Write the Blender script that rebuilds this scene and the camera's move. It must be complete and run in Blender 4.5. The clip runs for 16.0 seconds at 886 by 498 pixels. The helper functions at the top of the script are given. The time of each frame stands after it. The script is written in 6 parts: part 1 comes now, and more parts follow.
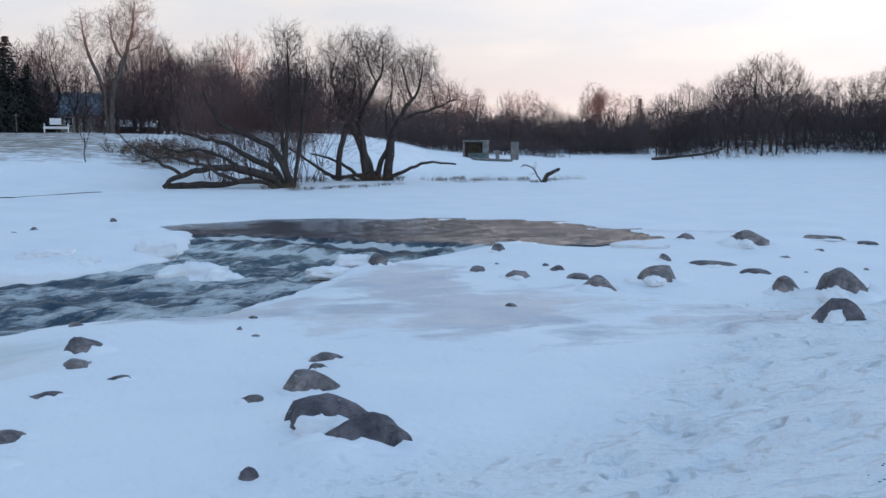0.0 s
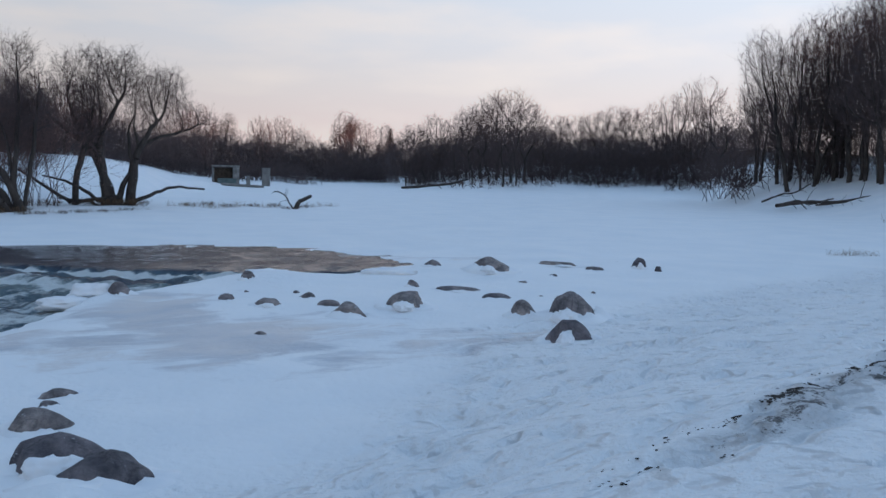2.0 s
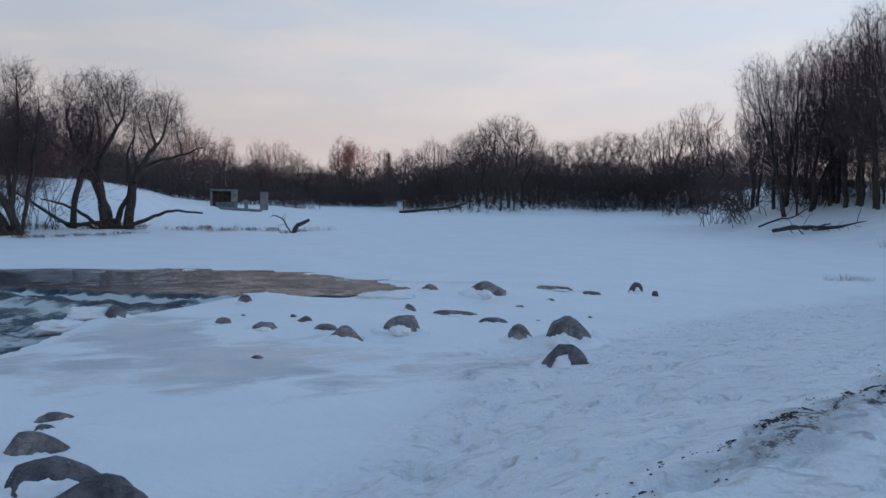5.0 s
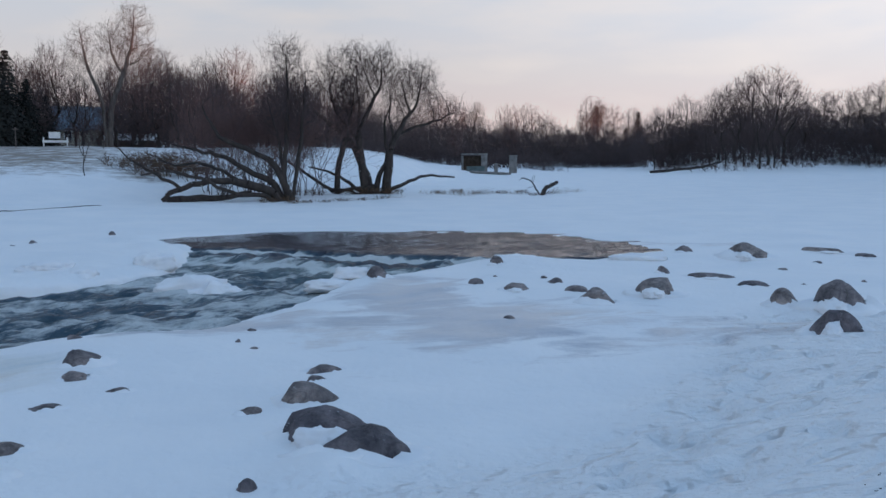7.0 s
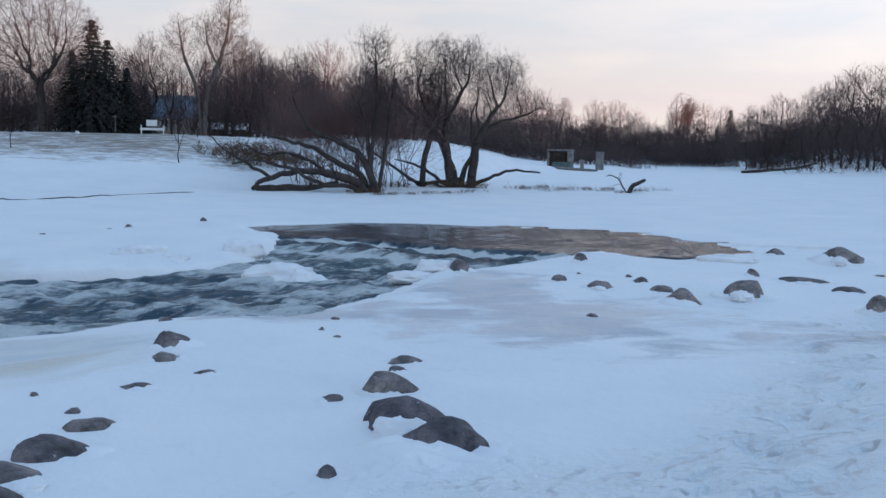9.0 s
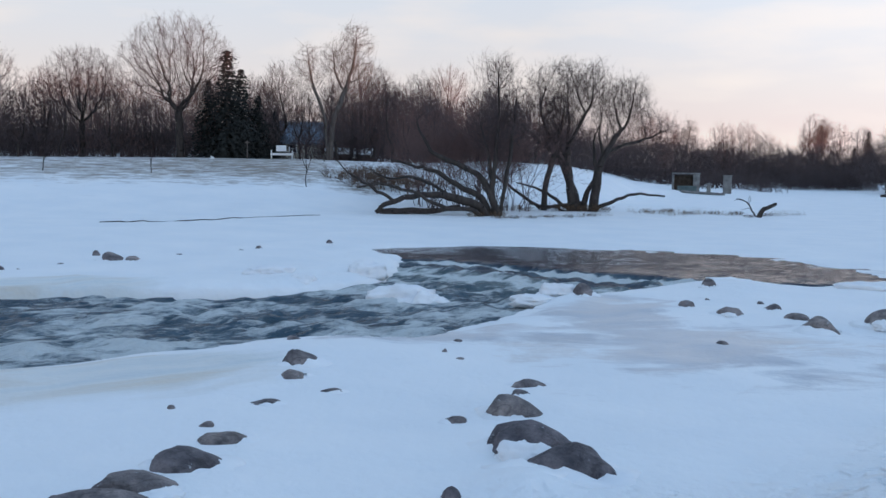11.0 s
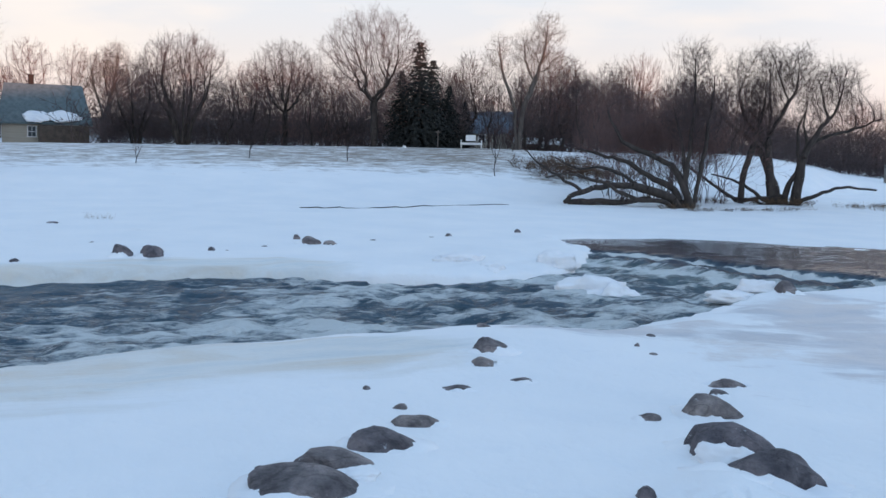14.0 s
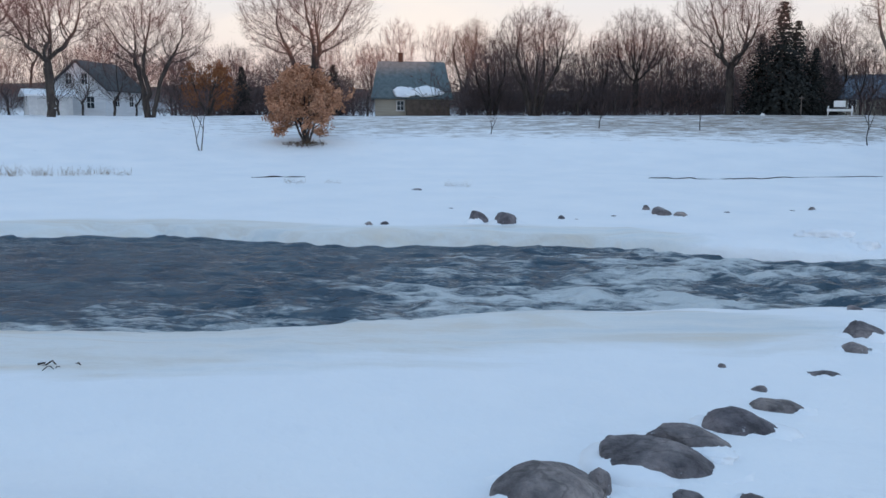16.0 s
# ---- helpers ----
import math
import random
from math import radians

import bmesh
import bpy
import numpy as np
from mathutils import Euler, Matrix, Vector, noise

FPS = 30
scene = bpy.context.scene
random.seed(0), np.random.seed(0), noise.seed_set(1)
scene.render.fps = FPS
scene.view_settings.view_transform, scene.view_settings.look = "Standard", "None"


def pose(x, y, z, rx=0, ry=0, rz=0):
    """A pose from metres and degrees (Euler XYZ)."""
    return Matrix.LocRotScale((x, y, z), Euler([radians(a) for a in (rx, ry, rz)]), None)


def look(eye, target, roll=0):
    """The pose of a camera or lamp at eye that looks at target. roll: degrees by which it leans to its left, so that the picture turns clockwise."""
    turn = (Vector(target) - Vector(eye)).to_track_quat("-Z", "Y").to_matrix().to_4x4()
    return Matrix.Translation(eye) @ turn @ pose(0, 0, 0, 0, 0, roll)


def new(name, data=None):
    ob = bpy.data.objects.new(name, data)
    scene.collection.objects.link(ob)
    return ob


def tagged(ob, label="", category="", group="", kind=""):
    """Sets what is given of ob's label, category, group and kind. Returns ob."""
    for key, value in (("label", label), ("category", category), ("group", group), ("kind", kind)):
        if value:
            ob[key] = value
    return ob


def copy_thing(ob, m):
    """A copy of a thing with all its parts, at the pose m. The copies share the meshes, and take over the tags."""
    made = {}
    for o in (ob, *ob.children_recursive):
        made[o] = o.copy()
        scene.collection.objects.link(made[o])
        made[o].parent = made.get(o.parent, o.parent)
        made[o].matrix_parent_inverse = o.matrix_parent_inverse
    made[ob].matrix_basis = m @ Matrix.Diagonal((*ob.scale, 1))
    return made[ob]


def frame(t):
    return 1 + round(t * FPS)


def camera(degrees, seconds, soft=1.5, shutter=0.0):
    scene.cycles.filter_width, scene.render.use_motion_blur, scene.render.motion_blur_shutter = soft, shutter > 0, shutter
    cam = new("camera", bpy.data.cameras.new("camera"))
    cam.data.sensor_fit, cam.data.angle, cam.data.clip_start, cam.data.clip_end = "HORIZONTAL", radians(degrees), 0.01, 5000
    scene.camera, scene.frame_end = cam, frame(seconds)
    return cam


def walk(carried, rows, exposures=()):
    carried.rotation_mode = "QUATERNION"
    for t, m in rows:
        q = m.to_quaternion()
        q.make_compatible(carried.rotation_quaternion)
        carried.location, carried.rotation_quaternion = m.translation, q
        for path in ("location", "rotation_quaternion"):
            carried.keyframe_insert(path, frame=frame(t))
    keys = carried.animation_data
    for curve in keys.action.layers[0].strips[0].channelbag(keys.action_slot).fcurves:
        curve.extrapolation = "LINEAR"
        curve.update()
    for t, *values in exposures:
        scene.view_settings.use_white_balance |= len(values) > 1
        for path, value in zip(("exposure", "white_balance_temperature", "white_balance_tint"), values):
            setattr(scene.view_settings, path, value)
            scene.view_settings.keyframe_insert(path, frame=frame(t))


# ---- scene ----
cam = camera(51.15, 16.0, soft=1.5)
SKY = 1.12
# seconds, place, heading to the left, tilt up, lean to the right
PATH = [
    (0.0, 0.000, -0.000, 3.000, 0.00, -6.70, 0.00),
    (0.5, 0.037, -0.012, 2.987, -5.73, -6.33, -0.21),
    (1.0, 0.045, -0.028, 2.994, -11.32, -6.31, -0.80),
    (1.5, 0.045, -0.055, 3.001, -14.21, -5.57, -1.48),
    (2.0, 0.032, -0.085, 3.009, -15.28, -4.85, -1.36),
    (2.5, 0.036, -0.112, 3.039, -16.43, -3.62, -1.64),
    (3.0, 0.044, -0.126, 3.030, -17.20, -3.55, -1.58),
    (5.5, 0.024, -0.141, 3.008, -13.68, -3.41, -1.43),
    (6.0, -0.004, -0.102, 2.994, -9.26, -4.57, -1.19),
    (6.5, -0.009, -0.057, 2.982, -3.71, -5.82, 0.09),
    (7.0, 0.007, -0.036, 2.988, -0.08, -5.88, 0.06),
    (7.5, -0.008, -0.019, 2.975, 2.26, -6.03, -0.14),
    (8.0, -0.013, -0.014, 2.979, 3.61, -6.34, -0.40),
    (10.5, -0.048, 0.015, 2.962, 8.67, -5.48, -1.90),
    (11.0, -0.081, 0.023, 2.951, 12.53, -4.93, -0.94),
    (11.5, -0.082, 0.031, 2.945, 14.90, -6.32, -1.99),
    (12.0, -0.085, 0.042, 2.934, 15.91, -7.13, -2.04),
    (12.5, -0.113, 0.053, 2.934, 17.22, -7.75, -2.06),
    (13.0, -0.130, 0.066, 2.926, 18.22, -7.98, -2.14),
    (13.5, -0.173, 0.089, 2.942, 20.20, -7.17, -1.53),
    (14.0, -0.226, 0.102, 2.924, 23.97, -5.76, -1.29),
    (14.5, -0.294, 0.114, 2.903, 28.80, -6.12, -1.86),
    (15.0, -0.341, 0.135, 2.900, 34.65, -6.91, -1.04),
    (15.5, -0.376, 0.164, 2.890, 40.42, -8.18, -1.82),
    (15.8, -0.401, 0.170, 2.878, 43.17, -7.91, -1.18),
    (16.0, -0.418, 0.174, 2.870, 45.17, -7.90, -0.58),
]
EXPOSURES = [(0.0, -0.20, 6440, 10), (1.0, -0.37, 6350, 10), (2.0, -0.57, 6290, 10), (2.5, -0.58, 6290, 10), (3.0, -0.74, 6270, 10), (5.5, -0.78, 6250, 10), (6.5, -0.70, 6220, 10), (7.0, -0.57, 6240, 10), (8.0, -0.40, 6270, 10), (10.5, -0.27, 6400, 10), (11.0, -0.26, 6400, 10), (13.0, -0.05, 6570, 10), (14.0, -0.06, 6620, 10), (16.0, -0.09, 6690, 10)]
def aim(x, y, z, yaw, pitch, roll):
    """The pose of a camera at a place with its heading, tilt and lean to the right in degrees."""
    a, b = radians(yaw), radians(pitch)
    way = Vector((-math.sin(a) * math.cos(b), math.cos(a) * math.cos(b), math.sin(b)))
    eye = Vector((x, y, z))
    return look(eye, eye + way, -roll)


walk(cam, [(t, aim(*row)) for t, *row in PATH], EXPOSURES)

# ---- sky, sun ----
SUN_HEADING, SUN_HEIGHT = -112.0, 2.6          # degrees left of straight ahead, degrees above the horizon

world = bpy.data.worlds.new("dusk_sky")
scene.world = world
world.use_nodes = True
wn, wl = world.node_tree.nodes, world.node_tree.links
wn.clear()
sky = wn.new("ShaderNodeTexSky")
sky.sky_type, sky.sun_disc = "NISHITA", False
sky.sun_elevation, sky.sun_rotation = radians(SUN_HEIGHT), radians(-SUN_HEADING)
coord = wn.new("ShaderNodeTexCoord")
sep = wn.new("ShaderNodeSeparateXYZ")
wl.new(coord.outputs["Generated"], sep.inputs[0])
veil = wn.new("ShaderNodeValToRGB")              # thin high cloud: warm at the horizon, blue overhead
wl.new(sep.outputs["Z"], veil.inputs["Fac"])
stops = [(0.0, (0.95, 0.74, 0.70)), (0.04, (0.98, 0.84, 0.82)), (0.09, (0.95, 0.89, 0.89)), (0.13, (0.90, 0.90, 0.95)), (0.18, (0.84, 0.90, 1.0)), (0.26, (0.68, 0.79, 0.95)), (0.5, (0.41, 0.59, 0.84)), (1.0, (0.33, 0.53, 0.83))]
while len(veil.color_ramp.elements) < len(stops):
    veil.color_ramp.elements.new(0.5)
for el, (at, c) in zip(veil.color_ramp.elements, stops):
    el.position, el.color = at, (*c, 1)
stretch = wn.new("ShaderNodeMapping")
stretch.inputs["Scale"].default_value = (2.6, 2.6, 11.0)
wl.new(coord.outputs["Generated"], stretch.inputs["Vector"])
puff = wn.new("ShaderNodeTexNoise")
puff.inputs["Scale"].default_value, puff.inputs["Detail"].default_value = 2.0, 6
wl.new(stretch.outputs[0], puff.inputs["Vector"])
puffs = wn.new("ShaderNodeMapRange")
puffs.inputs[1].default_value, puffs.inputs[2].default_value, puffs.inputs[3].default_value, puffs.inputs[4].default_value = 0.44, 0.66, 0.0, 0.6
wl.new(puff.outputs["Fac"], puffs.inputs[0])
low = wn.new("ShaderNodeMapRange")               # the streaks lie low in the sky
for i, v in enumerate((0.12, 0.42, 1.0, 0.0)):
    low.inputs[i + 1].default_value = v
wl.new(sep.outputs["Z"], low.inputs[0])
streaks = wn.new("ShaderNodeMath")
streaks.operation = "MULTIPLY"
wl.new(puffs.outputs[0], streaks.inputs[0])
wl.new(low.outputs[0], streaks.inputs[1])
cloud = wn.new("ShaderNodeMix")
cloud.data_type = "RGBA"
cloud.inputs[7].default_value = (1.14, 1.02, 0.95, 1)
wl.new(streaks.outputs[0], cloud.inputs[0])
wl.new(veil.outputs["Color"], cloud.inputs[6])
toward = wn.new("ShaderNodeVectorMath")            # the sky is brighter on the side of the sunset
toward.operation = "DOT_PRODUCT"
toward.inputs[1].default_value = (0.97, -0.12, 0.2)
wl.new(coord.outputs["Generated"], toward.inputs[0])
glow = wn.new("ShaderNodeMapRange")
for i, v in enumerate((-0.2, 1.0, 0.97, 1.65)):
    glow.inputs[i + 1].default_value = v
wl.new(toward.outputs["Value"], glow.inputs[0])
lit = wn.new("ShaderNodeVectorMath")
lit.operation = "SCALE"
wl.new(cloud.outputs[2], lit.inputs[0])
wl.new(glow.outputs[0], lit.inputs["Scale"])
dim = wn.new("ShaderNodeVectorMath")
dim.operation = "SCALE"
dim.inputs["Scale"].default_value = 0.12
wl.new(sky.outputs[0], dim.inputs[0])
blend = wn.new("ShaderNodeMix")
blend.data_type = "RGBA"
blend.inputs[0].default_value = 0.88
wl.new(dim.outputs[0], blend.inputs[6])
wl.new(lit.outputs[0], blend.inputs[7])
back = wn.new("ShaderNodeBackground")
back.inputs["Strength"].default_value = SKY
wl.new(blend.outputs[2], back.inputs["Color"])
wl.new(back.outputs[0], wn.new("ShaderNodeOutputWorld").inputs[0])

lamp = bpy.data.lights.new("low_sun", "SUN")
lamp.energy, lamp.angle, lamp.color = 7.5, radians(0.6), (1.0, 0.45, 0.30)
sun = new("low_sun", lamp)
sa, se = radians(SUN_HEADING), radians(SUN_HEIGHT)
sun.matrix_world = look((-math.sin(sa) * math.cos(se) * 50, math.cos(sa) * math.cos(se) * 50, math.sin(se) * 50), (0, 0, 0))


# ---- plain number helpers ----
def smooth(a, b, v):
    t = np.clip((np.asarray(v, float) - a) / (b - a), 0, 1)
    return t * t * (3 - 2 * t)


lattice = np.random.RandomState(5).rand(256, 256)


def grain(x, y, size, seed=0):
    """Smooth noise from 0 to 1 over the plan, with humps about size metres wide."""
    u, v = np.asarray(x, float) / size + seed * 17.31, np.asarray(y, float) / size + seed * 9.17
    i, j = np.floor(u).astype(int), np.floor(v).astype(int)
    fu, fv = u - i, v - j
    fu, fv = fu * fu * (3 - 2 * fu), fv * fv * (3 - 2 * fv)
    a, b = lattice[i % 256, j % 256], lattice[(i + 1) % 256, j % 256]
    c, d = lattice[i % 256, (j + 1) % 256], lattice[(i + 1) % 256, (j + 1) % 256]
    return (a * (1 - fu) + b * fu) * (1 - fv) + (c * (1 - fu) + d * fu) * fv


def fractal(x, y, size, octaves=4, seed=0):
    total, weight, amount = 0.0, 0.0, 1.0
    for k in range(octaves):
        total = total + amount * grain(x, y, size / 2 ** k, seed + k)
        weight, amount = weight + amount, amount * 0.5
    return total / weight


def rounded(points, times=2):
    """A closed line with its corners cut."""
    p = np.array(points, float)
    for _ in range(times):
        q = np.roll(p, -1, 0)
        p = np.stack([0.75 * p + 0.25 * q, 0.25 * p + 0.75 * q], 1).reshape(-1, 2)
    return p


def inside_distance(x, y, ring):
    """Metres from the edge of a closed line: positive inside it."""
    x, y = np.asarray(x, float), np.asarray(y, float)
    best, within = np.full(x.shape, 1e9), np.zeros(x.shape, bool)
    for (ax, ay), (bx, by) in zip(ring, np.roll(ring, -1, 0)):
        ex, ey = bx - ax, by - ay
        t = np.clip(((x - ax) * ex + (y - ay) * ey) / (ex * ex + ey * ey + 1e-12), 0, 1)
        best = np.minimum(best, (x - ax - t * ex) ** 2 + (y - ay - t * ey) ** 2)
        cross = (ay > y) != (by > y)
        within ^= cross & (x < ax + (y - ay) * ex / (ey if abs(ey) > 1e-12 else 1e-12))
    return np.where(within, 1, -1) * np.sqrt(best)


# ---- the lie of the land ----
CHANNEL = rounded([(-10.6, 33.6), (-8.2, 31.0), (-7.8, 27.2), (-7.4, 24.7), (-8.3, 22.6), (-9.9, 20.4), (-13.2, 20.5), (-15.3, 19.1), (-16.9, 17.8),
                   (-18.9, 14.8), (-22.2, 13.6), (-24.2, 11.9), (-25.8, 8.9), (-34, -2), (-52, -22), (-34, -26), (-20, -4), (-14.2, 4.6), (-12.1, 6.9), (-10.7, 9.2),
                   (-10.2, 10.9), (-8.5, 12.6), (-7.2, 13.9), (-6.5, 15.3), (-4.8, 16.0), (-4.0, 16.3), (-3.4, 18.0), (-2.7, 19.5), (-2.3, 21.2),
                   (-1.7, 22.6), (-0.7, 24.6), (1.3, 26.7), (3.9, 26.5), (5.3, 27.8), (6.1, 30.2), (4.0, 33.0), (-1.9, 34.9), (-7.3, 35.0)])
BANK_RUN, BANK_OUT = (0.864, 0.503), (-0.503, 0.864)     # along the near bank, and away from it over the river


def wooded_rise(x, y, az, r):
    """How far a place lies up the low rise added behind the trees as the woods' dark mass, from 0 to 1, and the height
    of the rise there.
    """
    at = [-180, -60, -33, -24, -13, -11, -4, 3, 6, 10, 62, 95, 120, 180]
    start = np.interp(az, at, [200, 140, 190, 196, 186, 225, 215, 175, 150, 136, 138, 140, 200, 200])
    high = np.interp(az, at, [0, 3, 3.0, 3.4, 3.0, 2.0, 1.4, 1.3, 2.2, 4.0, 4.6, 4.5, 0, 0])
    return smooth(0, 22, r - start), high * (0.55 + 0.9 * fractal(x, y, 22, 3, 41))


def land(x, y):
    """The height of the snow or soil, without the small unevenness."""
    x, y = np.asarray(x, float), np.asarray(y, float)
    az, r = np.degrees(np.arctan2(-x, y)), np.hypot(x, y)
    at = [-180, -120, -90, -60, -50, -42, -38, -34, -31, -24, -17, -13, -9.5, -5, -2, 1, 2.5, 5, 9, 15, 22, 35, 50, 60, 70, 90, 130, 180]
    foot = np.interp(az, at, [20, 20, 24, 40, 52, 62, 76, 84, 140, 150, 122, 150, 235, 118, 106, 84, 76, 70, 66, 61, 55, 51, 51, 53, 54, 56, 40, 20])
    top = np.interp(az, at, [100, 100, 90, 90, 95, 104, 116, 126, 190, 200, 175, 200, 300, 150, 124, 98, 92, 88, 85, 83, 80, 78, 78, 78, 77, 76, 90, 100])
    # the unseen hill behind and to the right is added to shade the foreground
    high = np.interp(az, at, [16.8, 16.8, 16, 7, 5, 4.4, 4.4, 4.6, 4.6, 4.2, 3.6, 2.0, 1.0, 0.25, 0.25, 1.0, 2.0, 3.0, 3.4, 3.35, 3.4, 3.1, 2.85, 2.65, 2.55, 2.7, 6, 14])
    t = np.clip((r - foot) / (top - foot), 0, 1)
    rise = wooded_rise(x, y, az, r)
    # behind, the unseen land climbs further to keep low sun off the far brush
    z = high * (0.5 * t + 0.5 * t * t * (3 - 2 * t)) + np.interp(az, [-180, -85, -62, 150, 180], [0.035, 0.035, 0.006, 0.006, 0.035]) * np.clip(r - top, 0, 500) + 0.25 * smooth(0.55, 1.0, r / foot)
    run, out = x * BANK_RUN[0] + y * BANK_RUN[1], x * BANK_OUT[0] + y * BANK_OUT[1]
    wide = 7.2 + 4.6 * smooth(3, 13, run)
    near = 1.4 * (1 - smooth(1.0, wide, out)) * (1 - smooth(30, 60, r))
    return np.maximum(z, near) + rise[0] * rise[1]


def trampled(x, y):
    run, out = x * BANK_RUN[0] + y * BANK_RUN[1], x * BANK_OUT[0] + y * BANK_OUT[1]
    wide = 7.4 + 4.3 * smooth(5, 14, run)
    return (1 - smooth(-1.2, 0.8, out - wide + 1.5 * (fractal(x, y, 3.0, 3, 3) - 0.5))) * smooth(-2, 5, run) * (1 - smooth(38, 60, np.hypot(x, y)))


def dirt_track(x, y):
    run, out = x * BANK_RUN[0] + y * BANK_RUN[1], x * BANK_OUT[0] + y * BANK_OUT[1]
    line = 2.88 + 0.025 * run + 0.12 * np.sin(run * 0.5) + 0.5 * (grain(x, y, 1.1, 8) - 0.5)
    return (1 - smooth(0.05, 0.95, np.abs(out - line + 0.2))) * smooth(4.2, 6.4, run) * (1 - smooth(30, 40, run))


def ground_height(x, y):
    """The height of the ground sheet at a place."""
    x, y = np.asarray(x, float), np.asarray(y, float)
    r = np.hypot(x, y)
    z = land(x, y)
    z = z + (0.15 * (fractal(x, y, 3.6, 3, 1) - 0.5) + 0.05 * (fractal(x, y * 1.7 + x * 0.4, 1.1, 2, 13) - 0.5)) * smooth(3, 8, r) + 0.5 * (fractal(x, y, 14, 3, 2) - 0.5) * smooth(50, 90, r)
    t = trampled(x, y)
    z = z + t * (0.10 * (fractal(x, y, 0.7, 3, 4) - 0.5) - 0.10 * smooth(0.66, 0.82, grain(x, y, 0.36, 6)))
    d = dirt_track(x, y)
    z = z + d * (0.30 * (fractal(x, y, 0.42, 3, 7) - 0.5) + 0.05)
    for mx, my, mr, mh in MOUNDS:
        z = z + mh * np.exp(-((x - mx) ** 2 + (y - my) ** 2) / (mr * mr))
    q = inside_distance(x, y, CHANNEL) + 0.5 * (fractal(x, y, 1.3, 3, 9) - 0.5)
    far_side = smooth(-0.5, 0.5, (y - 20.5) * 0.45 - (x + 10) * 0.35)
    lumps = np.exp(-(np.minimum(q, 0) / 2.6) ** 2) * far_side * (1 - smooth(32, 35, y)) * smooth(-16, -12, x)
    z = z + lumps * (0.36 * (fractal(x, y, 1.0, 4, 11) - 0.42)) * (q < 0.3)
    lip = smooth(-0.9, 0.0, q)
    z = z - 0.10 * lip
    return z * (1 - smooth(-0.05, 0.35, q)) + (-1.1) * smooth(-0.05, 0.35, q)


# wind-blown snow heaped by the larger boulders: x, y, reach, height
MOUNDS = [(-1.15, 8.55, 0.40, 0.16), (6.7, 15.0, 0.6, 0.12), (7.7, 17.6, 0.9, 0.12), (-4.3, 7.9, 0.8, 0.06), (4.6, 19.5, 0.6, 0.10), (9.0, 27.0, 1.3, 0.16),
          (2.4, 24.6, 1.6, 0.22), (-1.9, 22.0, 0.7, 0.14), (11.8, 28.5, 1.2, 0.14), (-5.2, 13.6, 1.6, 0.12)]


def floor_at(x, y):
    return float(ground_height(np.array([x]), np.array([y]))[0])


def polar(az, r):
    a = radians(az)
    return -math.sin(a) * r, math.cos(a) * r


# ---- meshes and parts ----
def mesh_from(name, verts, faces, material, smooth_shade=True):
    me = bpy.data.meshes.new(name)
    me.from_pydata(verts if isinstance(verts, list) else verts.tolist(), [], faces if isinstance(faces, list) else faces.tolist())
    me.materials.append(material)
    if smooth_shade:
        me.polygons.foreach_set("use_smooth", [True] * len(me.polygons))
    me.update()
    return me


def under(name, me, parent=None, label=""):
    ob = new(name, me)
    if parent is not None:
        ob.parent = parent
    if label:
        ob["label"] = label
    return ob


def part(name, bm, material, parent=None, label="", soft=False):
    me = bpy.data.meshes.new(name)
    bm.to_mesh(me)
    bm.free()
    me.materials.append(material)
    if soft:
        me.polygons.foreach_set("use_smooth", [True] * len(me.polygons))
    return under(name, me, parent, label)


def box(sx, sy, sz, at=(0, 0, 0), bevel=0.01, turn=0.0):
    bm = bmesh.new()
    bmesh.ops.create_cube(bm, size=1)
    bmesh.ops.scale(bm, vec=(sx, sy, sz), verts=bm.verts)
    if bevel:
        bmesh.ops.bevel(bm, geom=bm.edges[:], offset=bevel, segments=1, affect="EDGES")
    bmesh.ops.transform(bm, matrix=pose(*at, 0, 0, turn), verts=bm.verts)
    return bm


def joined(*bms):
    out = bms[0]
    for other in bms[1:]:
        me = bpy.data.meshes.new("piece")
        other.to_mesh(me)
        other.free()
        out.from_mesh(me)
        bpy.data.meshes.remove(me)
    return out


def root(name, x, y, z, turn=0.0, **tags):
    ob = new(name)
    ob.empty_display_size = 0.2
    ob.matrix_basis = pose(x, y, z, 0, 0, turn)
    return tagged(ob, **tags)


# ---- materials ----
def material(name, rough=0.7, metal=0.0, spec=0.5):
    m = bpy.data.materials.new(name)
    m.use_nodes = True
    nt = m.node_tree
    b = nt.nodes["Principled BSDF"]
    b.inputs["Roughness"].default_value, b.inputs["Metallic"].default_value = rough, metal
    b.inputs["Specular IOR Level"].default_value = spec
    return m, nt, b


def noise_node(nt, size, detail=4, rough=0.55, stretch=(1, 1, 1), turn=0.0, swirl=0.0):
    """Noise in world metres, humps about size wide."""
    geo = nt.nodes.new("ShaderNodeNewGeometry")
    mp = nt.nodes.new("ShaderNodeMapping")
    mp.inputs["Scale"].default_value = [s / size for s in stretch]
    mp.vector_type = "TEXTURE" if turn else "POINT"
    if turn:
        mp.inputs["Scale"].default_value = [size / s for s in stretch]
        mp.inputs["Rotation"].default_value = (0, 0, radians(turn))
    nt.links.new(geo.outputs["Position"], mp.inputs["Vector"])
    n = nt.nodes.new("ShaderNodeTexNoise")
    n.inputs["Scale"].default_value, n.inputs["Detail"].default_value, n.inputs["Roughness"].default_value = 1.0, detail, rough
    n.inputs["Distortion"].default_value = swirl
    nt.links.new(mp.outputs[0], n.inputs["Vector"])
    return n.outputs["Fac"]


